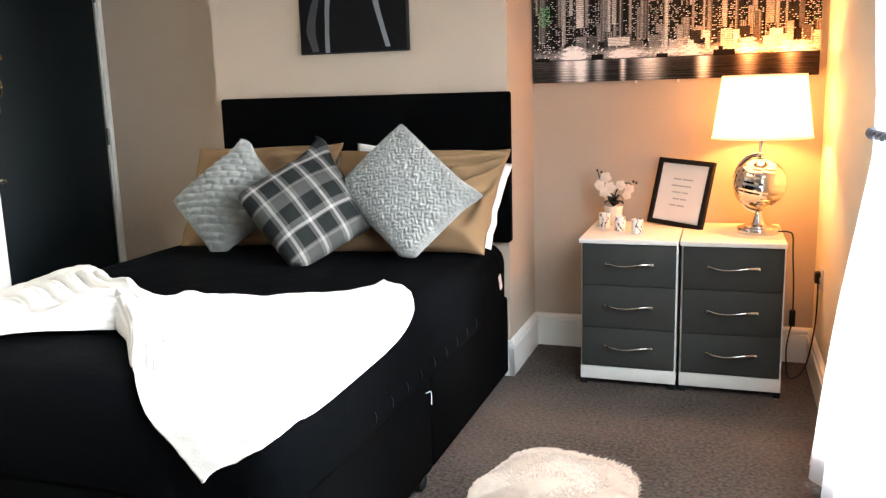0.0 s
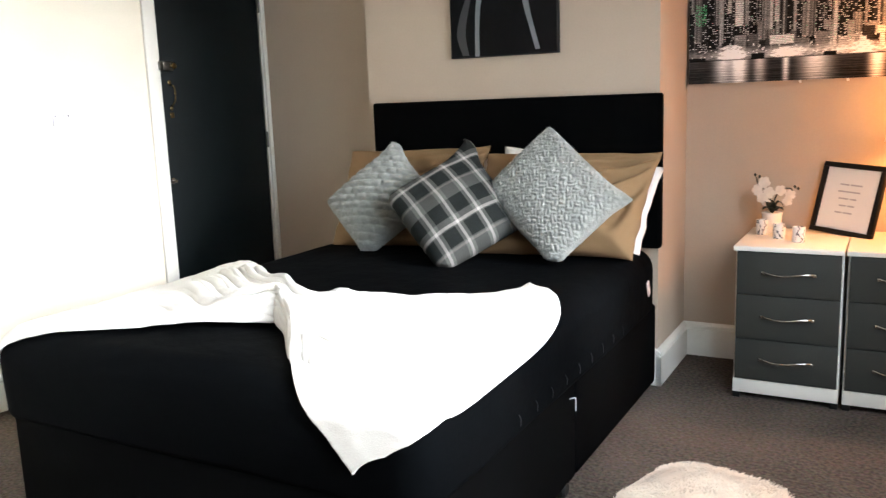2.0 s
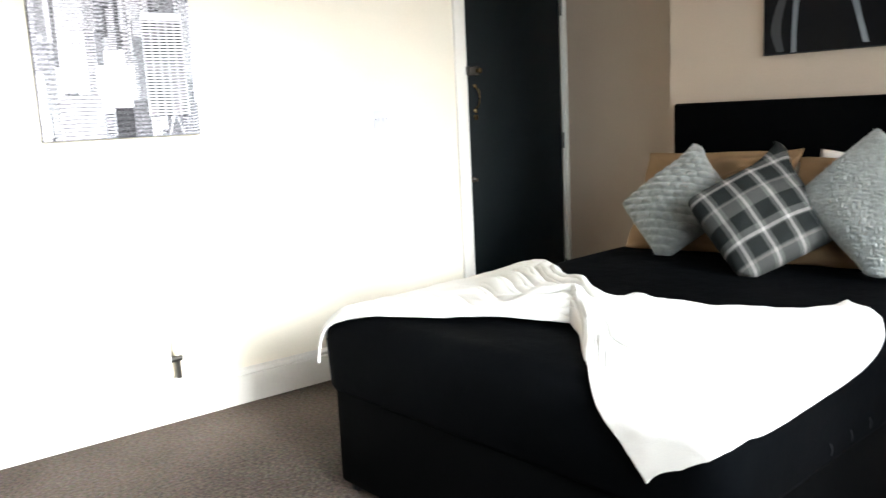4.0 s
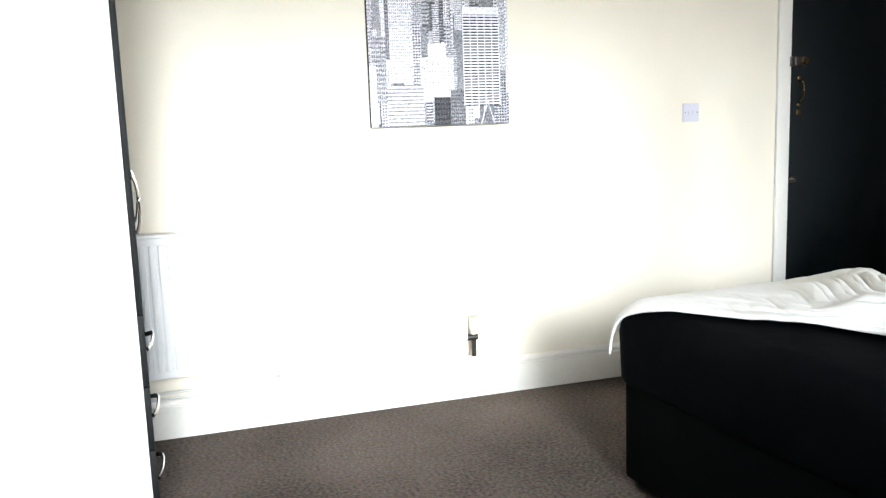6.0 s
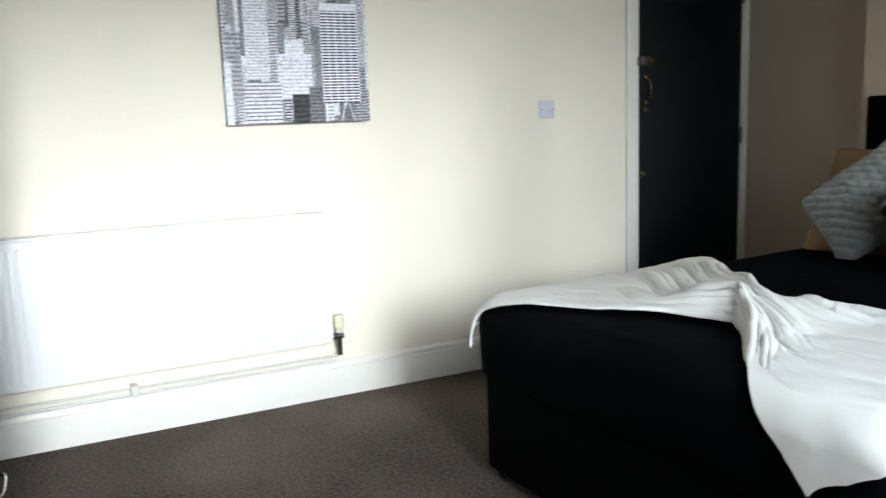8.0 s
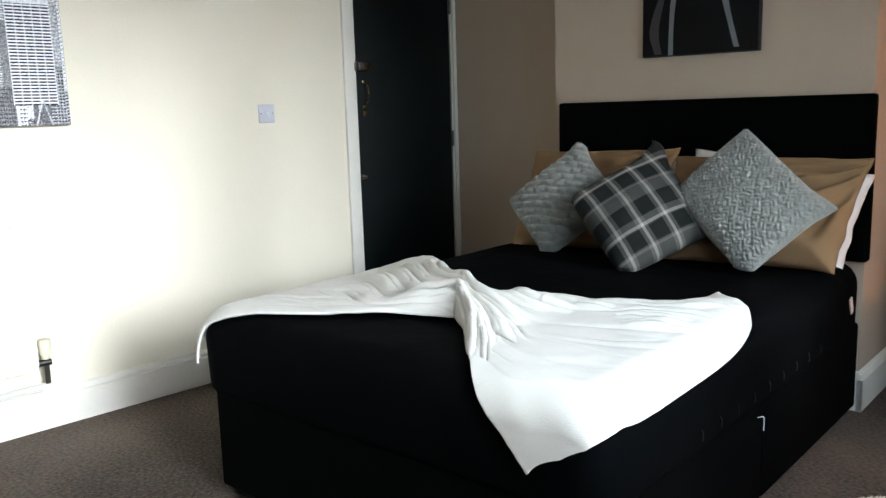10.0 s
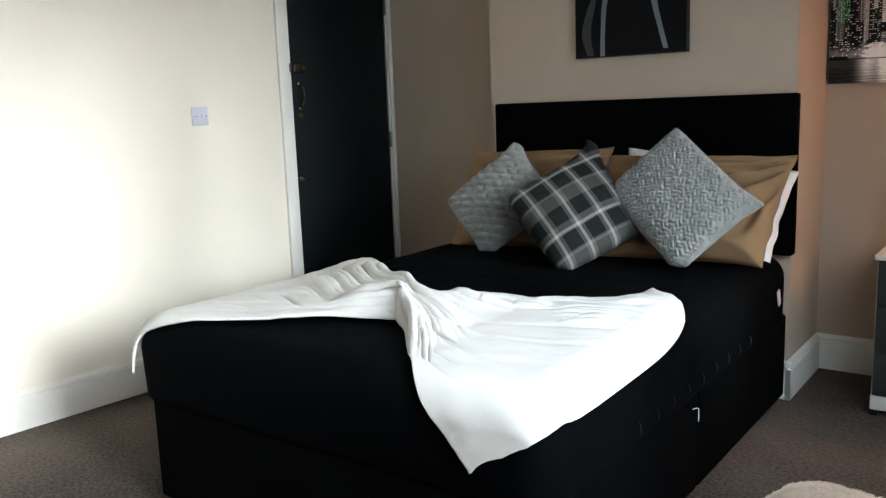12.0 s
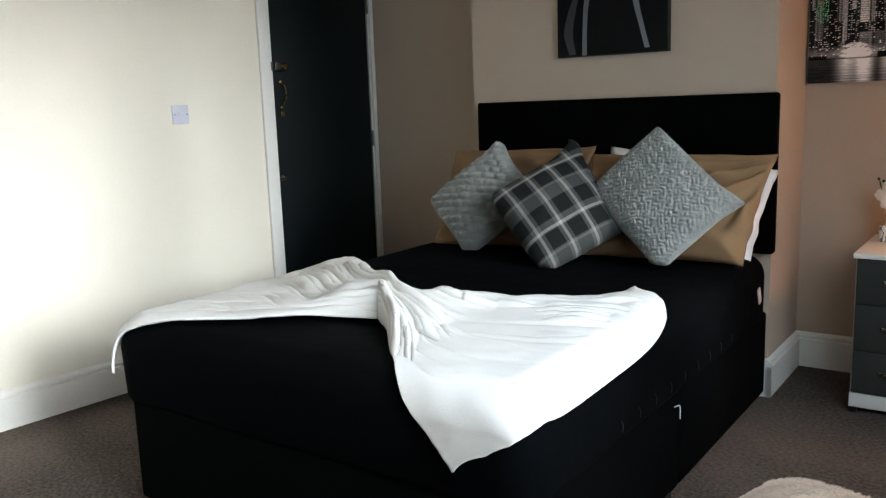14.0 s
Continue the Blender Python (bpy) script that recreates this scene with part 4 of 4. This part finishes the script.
def skyline_colours(nx, nz, width, height):
    rng = np.random.default_rng(7)
    xs = np.linspace(0, width, nx)
    col = lambda m: int(round(m / width * (nx - 1)))
    row = lambda m: int(round(m / height * (nz - 1)))

    def soft(n, k):
        return np.convolve(rng.random(n + 2 * k), np.ones(k) / k, mode="same")[k:-k]

    img = np.full((nz, nx), 0.004)
    img[row(0.15):row(0.62)] = 0.05 + 0.5 * np.clip(soft(nx, 21) * 4 - 1.9, 0, 1)[None, :]
    # towers, the far ones first
    for layer in range(5):
        for k in range(30):
            x0, w = int(rng.integers(-10, nx)), int(rng.integers(7, 20))
            top = 0.75 - 0.125 * layer - 0.15 * rng.random() ** 1.5
            z0, z1 = row(0.13), row(max(0.18, top))
            a, b = max(0, x0), min(nx, x0 + w)
            if b - a < 4:
                continue
            shape = (z1 - z0, b - a)
            mood = rng.random()
            pz, pw = int(rng.integers(3, 5)), int(rng.integers(3, 5))
            lit = np.kron(rng.random((shape[0] // pz + 1, shape[1] // pw + 1)), np.ones((pz, pw)))[:shape[0], :shape[1]]
            pane = np.zeros(shape, bool)
            pane[1::pz, 1::pw] = True
            pane[1::pz, 2::pw] = True
            if mood < 0.66:
                face = np.full(shape, 0.002 + 0.010 * rng.random())
                face = np.where(pane & (lit < 0.2 + 0.4 * rng.random()), 0.25 + 0.75 * lit[::-1], face)
            elif mood < 0.84:
                face = np.tile(0.02 + 0.25 * rng.random((1, shape[1])) ** 2, (shape[0], 1))
                face = np.where(pane, face * 0.15, face)
            else:
                face = np.full(shape, 0.12 + 0.25 * rng.random()) * np.linspace(1.3, 0.5, shape[0])[:, None]
                face[::pz] *= 0.3
            face[:, -1] = 0.12 * rng.random() ** 2
            face[:, 0] = 0.002
            img[z0:z1, a:b] = face
    # low houses, quay and boats
    for k in range(44):
        x0, w, h = rng.random() * width, 0.02 + 0.04 * rng.random(), 0.02 + 0.05 * rng.random() ** 1.5
        a, b, c = col(x0), min(nx, col(x0 + w)), row(0.145 + h)
        warm = min(1.0, max(0.0, (x0 - 0.45) / 0.25))
        img[row(0.12):c, a:b] = (0.01 + (0.12 + 0.5 * warm) * rng.random() ** 2)
        img[row(0.12):c:4, a:b] *= 0.4
    a, b = col(0.34), col(0.435)
    img[row(0.155):row(0.192), a:b] = 0.6
    img[row(0.158):row(0.19):3, a:b] = 0.10
    bright = np.clip(0.12 + 0.9 * np.exp(-((xs - 0.19) / 0.05) ** 2) + 0.8 * np.exp(-((xs - 0.42) / 0.07) ** 2) + 0.45 * np.clip((xs - 0.5) / 0.1, 0, 1), 0, 1)
    for z in range(row(0.098), row(0.150)):
        f = math.exp(-((z / (nz - 1) * height - 0.118) / 0.020) ** 2)
        lights = np.clip(soft(nx, 5) * 3.0 - 1.0, 0, 1)
        img[z] = img[z] * (1 - f) + f * bright * (0.35 + 0.75 * lights)
    for k in range(150):
        x, z = int(rng.integers(2, nx - 3)), row(0.11 + 0.075 * rng.random() ** 1.4)
        img[z:z + 2, x:x + 2] = 0.5 + 0.5 * rng.random()
    for cx, w, h in ((0.185, 0.115, 0.060), (0.40, 0.11, 0.040), (0.70, 0.10, 0.05), (0.93, 0.09, 0.065), (1.12, 0.16, 0.045)):
        for k in range(row(h)):
            half = col(w) * 0.5 * (1 - 0.35 * (k / row(h)) ** 2) * (0.8 + 0.25 * math.sin(k * 0.7 + cx * 30))
            a, b = max(0, int(col(cx) - half)), min(nx, int(col(cx) + half))
            img[row(0.102) + k, a:b] = np.maximum(img[row(0.102) + k, a:b], np.clip(soft(b - a, 5) * 3 - 0.55 - 0.5 * k / row(h), 0, 1))
    for x0, x1, z0, z1 in ((0.265, 0.32, 0.094, 0.122), (0.0, 0.075, 0.085, 0.112), (0.55, 0.60, 0.096, 0.116), (0.79, 0.88, 0.098, 0.122), (0.81, 0.83, 0.12, 0.135)):
        img[row(z0):row(z1), col(x0):col(x1)] = 0.004
    # water with drawn-out reflections
    wz = row(0.096)
    streak = 0.01 + 0.95 * np.exp(-((xs - 0.215) / 0.026) ** 2) + 0.45 * np.exp(-((xs - 0.15) / 0.03) ** 2) + 0.5 * np.exp(-((xs - 0.405) / 0.010) ** 2)
    streak += 0.28 * np.exp(-((xs - 0.30) / 0.02) ** 2) + 0.45 * np.exp(-((xs - 0.52) / 0.045) ** 2) + 0.9 * np.exp(-((xs - 0.75) / 0.022) ** 2)
    streak += 0.35 * np.exp(-((xs - 0.93) / 0.03) ** 2) + 0.3 * np.exp(-((xs - 1.10) / 0.03) ** 2) 
    for z in range(wz):
        f = z / wz
        ripple = 0.75 + 0.5 * math.sin(z * 1.9 + 1.3 * math.sin(z * 0.7)) * (1 - f)
        band = 0.025 * np.clip(soft(nx, 61) * 9 - 4.2, 0, 1)
        img[z] = 1.2 * streak * (0.35 + 0.65 * f) * ripple * (0.55 + 0.9 * soft(nx, 7)) + 0.6 * band
    img[wz:wz + 2] *= 0.3
    img[row(0.15):] *= 0.35 + 1.3 * rng.random((nz - row(0.15), nx))
    img[:, 1:-1] = 0.12 * img[:, :-2] + 0.76 * img[:, 1:-1] + 0.12 * img[:, 2:]
    x = xs[None, :] / width
    k = np.clip((x - 0.46) / 0.28, 0, 1)
    k = (k * k * (3 - 2 * k)) * (1 - 0.55 * np.clip((np.linspace(0, height, nz)[:, None] - 0.17) / 0.08, 0, 1))
    k = 0.55 * k[..., None]
    grey = np.stack([img, img * 0.97, img * 0.96], -1)
    warm = np.stack([np.minimum(1, img * 0.75), np.minimum(1, img ** 1.15 * 0.42), img ** 1.6 * 0.3], -1)
    out = grey * (1 - k) + warm * k
    for tint, share in (((0.10, 0.55, 0.25), 0.55), ((0.70, 0.12, 0.12), 0.45)):
        spots = (rng.random((nz, nx)) < 0.05 * share) & (img > 0.2)
        spots[:row(0.16)] = False
        out[spots] = tint
    a, b = col(0.03), col(0.075)
    green = rng.random((row(0.34) - row(0.25), b - a)) < 0.16
    out[row(0.25):row(0.34), a:b][green] = (0.08, 0.40, 0.16)
    return np.clip(out * 2.3 + 0.001, 0, 1)


def tower_colours(nx, nz, width, height):
    rng = np.random.default_rng(11)
    img = 0.04 + 0.5 * rng.random((nz, nx)) ** 2.2
    col = lambda m: int(m * (nx - 1))
    row = lambda m: int(m / height * (nz - 1))

    def tower(x0, x1, z0, z1, wall, gap, step, across):
        a, b, c, d = col(x0), col(x1), row(z0), row(z1)
        body = np.full((d - c, b - a), wall) * (0.6 + 0.5 * rng.random((d - c, b - a)))
        for z in range(0, d - c, step):
            body[z:z + max(1, step // 2)] = gap * (0.7 + 0.6 * rng.random((1, b - a)))
        if across:
            body[:, ::across] = wall
        img[c:d, a:b] = body

    for k in range(140):
        x0, w = rng.random() * 0.95, 0.025 + 0.06 * rng.random()
        z1 = 0.25 + 0.62 * rng.random()
        tower(x0, min(1, x0 + w), max(0, z1 - 0.25 - 0.2 * rng.random()), z1, 0.2 + 0.5 * rng.random(), 0.05 + 0.1 * rng.random(), int(rng.integers(3, 6)), int(rng.integers(0, 5)))
    tower(0.15, 0.31, 0.18, 0.88, 0.75, 0.35, 4, 3)
    tower(0.31, 0.37, 0.17, 0.42, 0.55, 0.10, 4, 4)
    tower(0.36, 0.60, 0.10, 0.28, 0.78, 0.4, 5, 4)
    tower(0.42, 0.55, 0.26, 0.34, 0.80, 0.5, 5, 3)
    tower(0.02, 0.12, 0.10, 0.37, 0.42, 0.15, 6, 3)
    tower(0.12, 0.38, 0.0, 0.17, 0.72, 0.22, 5, 0)
    tower(0.45, 0.58, 0.0, 0.12, 0.10, 0.05, 7, 4)
    tower(0.57, 0.68, 0.0, 0.15, 0.22, 0.07, 5, 3)
    tower(0.67, 0.94, 0.08, 0.46, 0.95, 0.035, 4, 11)
    tower(0.67, 0.94, 0.455, 0.485, 0.85, 0.8, 9, 0)
    tower(0.0, 0.05, 0.0, 0.25, 0.8, 0.6, 5, 0)
    for k in range(60):
        d = row(0.1 * k / 60)
        a = col(0.79 + 0.05 * (k / 60))
        img[d, a:a + 2] = 0.5
        img[d, max(0, col(0.89 - 0.05 * (k / 60))):col(0.89 - 0.05 * (k / 60)) + 2] = 0.4
    img = img * (0.45 + 0.95 * rng.random(img.shape))
    img = np.clip(2.0 * img ** 1.35, 0, 1)
    return np.stack([img * 0.97, img * 0.96, img * 1.03], -1)


def canvas(name, label, m, width, height):
    c = thing(name, label, "picture", m)
    part("stretcher", block(0, width, -0.029, 0.0, 0, height, 0.002), CANVAS_EDGE, c, "dark canvas wrapped edge")
    return c


city = canvas("city_canvas", "wide canvas print of a night harbour skyline, grey fading to orange", pose(0.012, ALCOVE_R, 1.262), 1.212, 0.80)
printed("print", 1.212, 0.80, 540, 356, skyline_colours(540, 356, 1.212, 0.80), city)
towers = canvas("tower_canvas", "grey canvas print of city towers seen from above", LEFT @ Matrix.Translation((0, -1.487, 1.204)) @ Matrix.Rotation(radians(90), 4, "Z"), 0.608, 0.9)
printed("print", 0.608, 0.9, 210, 300, tower_colours(210, 300, 0.608, 0.9), towers)
for x in (0.462, 0.645):
    part("hanger_tab", block(x - 0.005, x + 0.005, -0.012, -0.004, -0.012, 0.001, 0.002), PAPER, city, "tiny white hanging tab")
lily = canvas("flower_canvas", "black canvas print with pale curved flower stems", pose(-0.93, 0.0, 1.413), 0.508, 0.70)


def ribbon(points, widths, y):
    bm, prev = bmesh.new(), None
    line = smooth_line([(x, 0, z) for x, z in points], 8)
    for i, p in enumerate(line):
        k = i / (len(line) - 1) * (len(widths) - 1)
        w = widths[int(k)] + (widths[min(int(k) + 1, len(widths) - 1)] - widths[int(k)]) * (k - int(k))
        pair = (bm.verts.new((p.x - w, y, p.z)), bm.verts.new((p.x + w, y, p.z)))
        if prev:
            bm.faces.new((prev[0], prev[1], pair[1], pair[0]))
        prev = pair
    return bm


part("ground", block(0.004, 0.504, -0.030, -0.0285, 0.004, 0.696), PRINT_BLACK, lily, "black printed ground")
part("stem_print", ribbon([(0.132, 0.004), (0.134, 0.12), (0.145, 0.24), (0.19, 0.40), (0.21, 0.55)], [0.011, 0.010, 0.012, 0.03, 0.01], -0.0306), STEM_LIGHT, lily)
part("stem_print", ribbon([(0.418, 0.02), (0.39, 0.12), (0.365, 0.22), (0.34, 0.40), (0.33, 0.55)], [0.011, 0.011, 0.013, 0.035, 0.01], -0.0306), STEM_LIGHT, lily)
part("stem_print", ribbon([(0.075, 0.01), (0.055, 0.10), (0.075, 0.20), (0.12, 0.32)], [0.016, 0.022, 0.018, 0.006], -0.0303), STEM_DARK, lily)


# ---- radiator ----
def build_radiator():
    r = thing("radiator", "white panel radiator with a cream thermostatic valve", "radiator", LEFT)
    y0, y1, z0, z1 = -2.44, -1.125, 0.268, 0.822
    bm = block(0.085, 0.098, y0, y1, z0, z1, 0.005)
    panel = part("panel", bm, RADIATOR, r, "ribbed white enamel panel")
    rib = None
    for i in range(int((y1 - y0) / 0.0333)):
        y = y0 + 0.02 + 0.0333 * i
        if y + 0.026 < y1 - 0.01:
            if rib is None:
                rib = mesh_of("rib", block(0.094, 0.106, 0, 0.022, z0 + 0.03, z1 - 0.03, 0.005, 2), RADIATOR)
            ob = new("rib", rib)
            ob.parent, ob.location = panel, (0, y, 0)
    part("top_grille", block(0.022, 0.106, y0, y1, z1 - 0.004, z1 + 0.008, 0.003), RADIATOR, r)
    part("side_cover", block(0.022, 0.102, y1 - 0.004, y1 + 0.002, z0 + 0.02, z1, 0.002), RADIATOR, r)
    v = part("valve", lathe([(0, 0), (0.017, 0), (0.017, 0.018), (0.023, 0.022), (0.026, 0.06), (0.022, 0.078), (0, 0.08)], 24, Matrix.Translation((0.06, -1.083, 0.300))), CREAM_PLASTIC, r, "cream thermostatic valve head")
    part("valve_body", join(tube([(0.06, -1.083, 0.20), (0.06, -1.083, 0.305)], 0.011, 10, 1), tube([(0.06, -1.13, 0.285), (0.06, -1.065, 0.285)], 0.014, 10, 1)), DARK_CHROME, v, "dull steel valve body")
    part("wall_bracket", block(0.0, 0.085, y0 + 0.2, y0 + 0.24, z0 + 0.05, z1 - 0.05), RADIATOR, r)
    part("wall_bracket", block(0.0, 0.085, y1 - 0.24, y1 - 0.2, z0 + 0.05, z1 - 0.05), RADIATOR, r)
    p = thing("heating_pipes", "white painted heating pipes along the skirting board", "pipe", LEFT)
    part("pipe", tube([(0.055, -1.083, 0.235), (0.055, -1.083, 0.205), (0.053, -1.09, 0.197), (0.05, -1.12, 0.195), (0.048, -1.3, 0.195), (0.045, -2.0, 0.197), (0.045, -2.9, 0.199)], 0.0055, 8, 3), PIPE, p)
    part("pipe", tube([(0.040, -1.10, 0.170), (0.040, -2.0, 0.172), (0.040, -2.9, 0.174)], 0.0055, 8, 2), PIPE, p)
    part("pipe_clip", block(0.0, 0.056, -1.945, -1.918, 0.166, 0.208, 0.004), PIPE, p, "white plastic pipe clip")


build_radiator()


# ---- wardrobe ----
def build_wardrobe():
    w = thing("wardrobe", "white wardrobe with dark grey doors and lower drawers", "wardrobe", pose(-2.41, -3.43, 0))
    wd, dp, h = 0.76, 0.52, 1.95
    part("carcass", blocks((wd - 0.018, wd, -dp, -0.018, 0.03, h, 0.001), (0, 0.018, -dp, -0.018, 0.03, h, 0.001), (0.018, wd - 0.018, -dp, -dp + 0.01, 0.03, h), (0.018, wd - 0.018, -dp, -0.018, h - 0.018, h), (0.018, wd - 0.018, -dp, -0.03, 0.03, 0.05)), CARCASS, w)
    part("plinth", block(0, wd, -0.018, -0.004, 0.03, 0.085), CARCASS, w)
    for z0, z1 in ((0.09, 0.283), (0.287, 0.476), (0.48, 0.69)):
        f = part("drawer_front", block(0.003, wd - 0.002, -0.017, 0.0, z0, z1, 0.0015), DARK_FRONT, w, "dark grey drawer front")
        zm = (z0 + z1) / 2 + 0.005
        for xm in (0.62,):
            pts = [(xm - 0.1 + 0.2 * i / 8, 0.003 + 0.020 * math.sin(math.pi * i / 8) ** 0.6, zm - 0.008 + 0.02 * math.sin(math.pi * i / 8)) for i in range(9)]
            part("handle", tube(pts, 0.007, 8, 2, 0.7), CHROME, f, "bowed chrome handle")
    for x0, x1, hx in ((0.003, wd / 2 - 0.002, wd / 2 - 0.05), (wd / 2 + 0.002, wd - 0.002, wd - 0.06)):
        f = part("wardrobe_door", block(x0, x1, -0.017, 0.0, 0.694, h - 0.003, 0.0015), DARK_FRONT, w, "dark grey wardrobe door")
        part("handle", tube([(hx, 0.002 + 0.015 * math.sin(math.pi * i / 8) ** 0.6, 0.92 + 0.17 * i / 8) for i in range(9)], 0.005, 8, 2, 0.7), CHROME, f, "bowed chrome handle")
    for x in (0.03, wd - 0.03):
        for y in (-0.04, -dp + 0.04):
            part("foot", block(x - 0.02, x + 0.02, y - 0.02, y + 0.02, 0, 0.03), PLASTIC, w, "black plastic foot")


build_wardrobe()


# ---- rug ----
def build_rug():
    rug = thing("sheepskin_rug", "cream faux sheepskin rug lying on the brown carpet", "rug", pose(0.395, -1.165, 0.0, 0, 0, -8) @ Matrix.Scale(0.92, 4))
    rnd = random.Random(3)

    def edge(a):
        c, s = math.cos(a), math.sin(a)
        r = 1.0 / ((abs(c) / 0.275) ** 2.6 + (abs(s) / 0.47) ** 2.6) ** (1 / 2.6)
        return r * (1 + 0.05 * math.sin(3 * a + 1.0) + 0.03 * math.sin(7 * a))

    bm, rings = bmesh.new(), []
    for k in range(15):
        f = k / 14
        ring = []
        for i in range(64):
            a = 2 * math.pi * i / 64
            r = edge(a) * f
            z = 0.004 + 0.040 * (1 - f ** 5) + 0.004 * noise.noise(Vector((r * math.cos(a) * 14, r * math.sin(a) * 14, 2)))
            ring.append(bm.verts.new((r * math.cos(a), r * math.sin(a), z)))
        rings.append(ring)
    for p, q in zip(rings, rings[1:]):
        for i in range(64):
            bm.faces.new((p[i], p[(i + 1) % 64], q[(i + 1) % 64], q[i]))
    bmesh.ops.remove_doubles(bm, verts=bm.verts[:], dist=1e-5)
    part("skin", bm, FUR, rug, sharp=180)
    verts, faces = [], []
    for i in range(15000):
        a, f = rnd.random() * 2 * math.pi, math.sqrt(rnd.random())
        r = edge(a) * f
        x, y = r * math.cos(a), r * math.sin(a)
        z = 0.002 + 0.040 * (1 - f ** 5)
        flow = 2.2 * noise.noise(Vector((x * 6, y * 6, 0))) + a * 0.3
        lean = Vector((math.cos(flow) * 0.6 + math.cos(a) * 0.7 * f ** 3, math.sin(flow) * 0.6 + math.sin(a) * 0.7 * f ** 3, 0))
        ln = 0.007 + 0.008 * rnd.random()
        sd = Vector((-lean.y, lean.x, 0)).normalized() * 0.0016
        p = Vector((x, y, z))
        b0 = len(verts)
        mid, tip = p + lean * ln * 0.55 + Vector((0, 0, ln * 0.55)), p + lean * ln * 1.3 + Vector((0, 0, ln * 0.7))
        tip.z = max(tip.z, 0.003)
        verts += [p - sd, p + sd, mid + sd, mid - sd, tip]
        faces += [(b0, b0 + 1, b0 + 2, b0 + 3), (b0 + 3, b0 + 2, b0 + 4)]
    data = bpy.data.meshes.new("fur")
    data.from_pydata([tuple(v) for v in verts], [], faces)
    data.materials.append(FUR)
    ob = new("fur", data)
    ob.parent = rug
    tagged(ob, "long cream fur", kind="stuff")


build_rug()
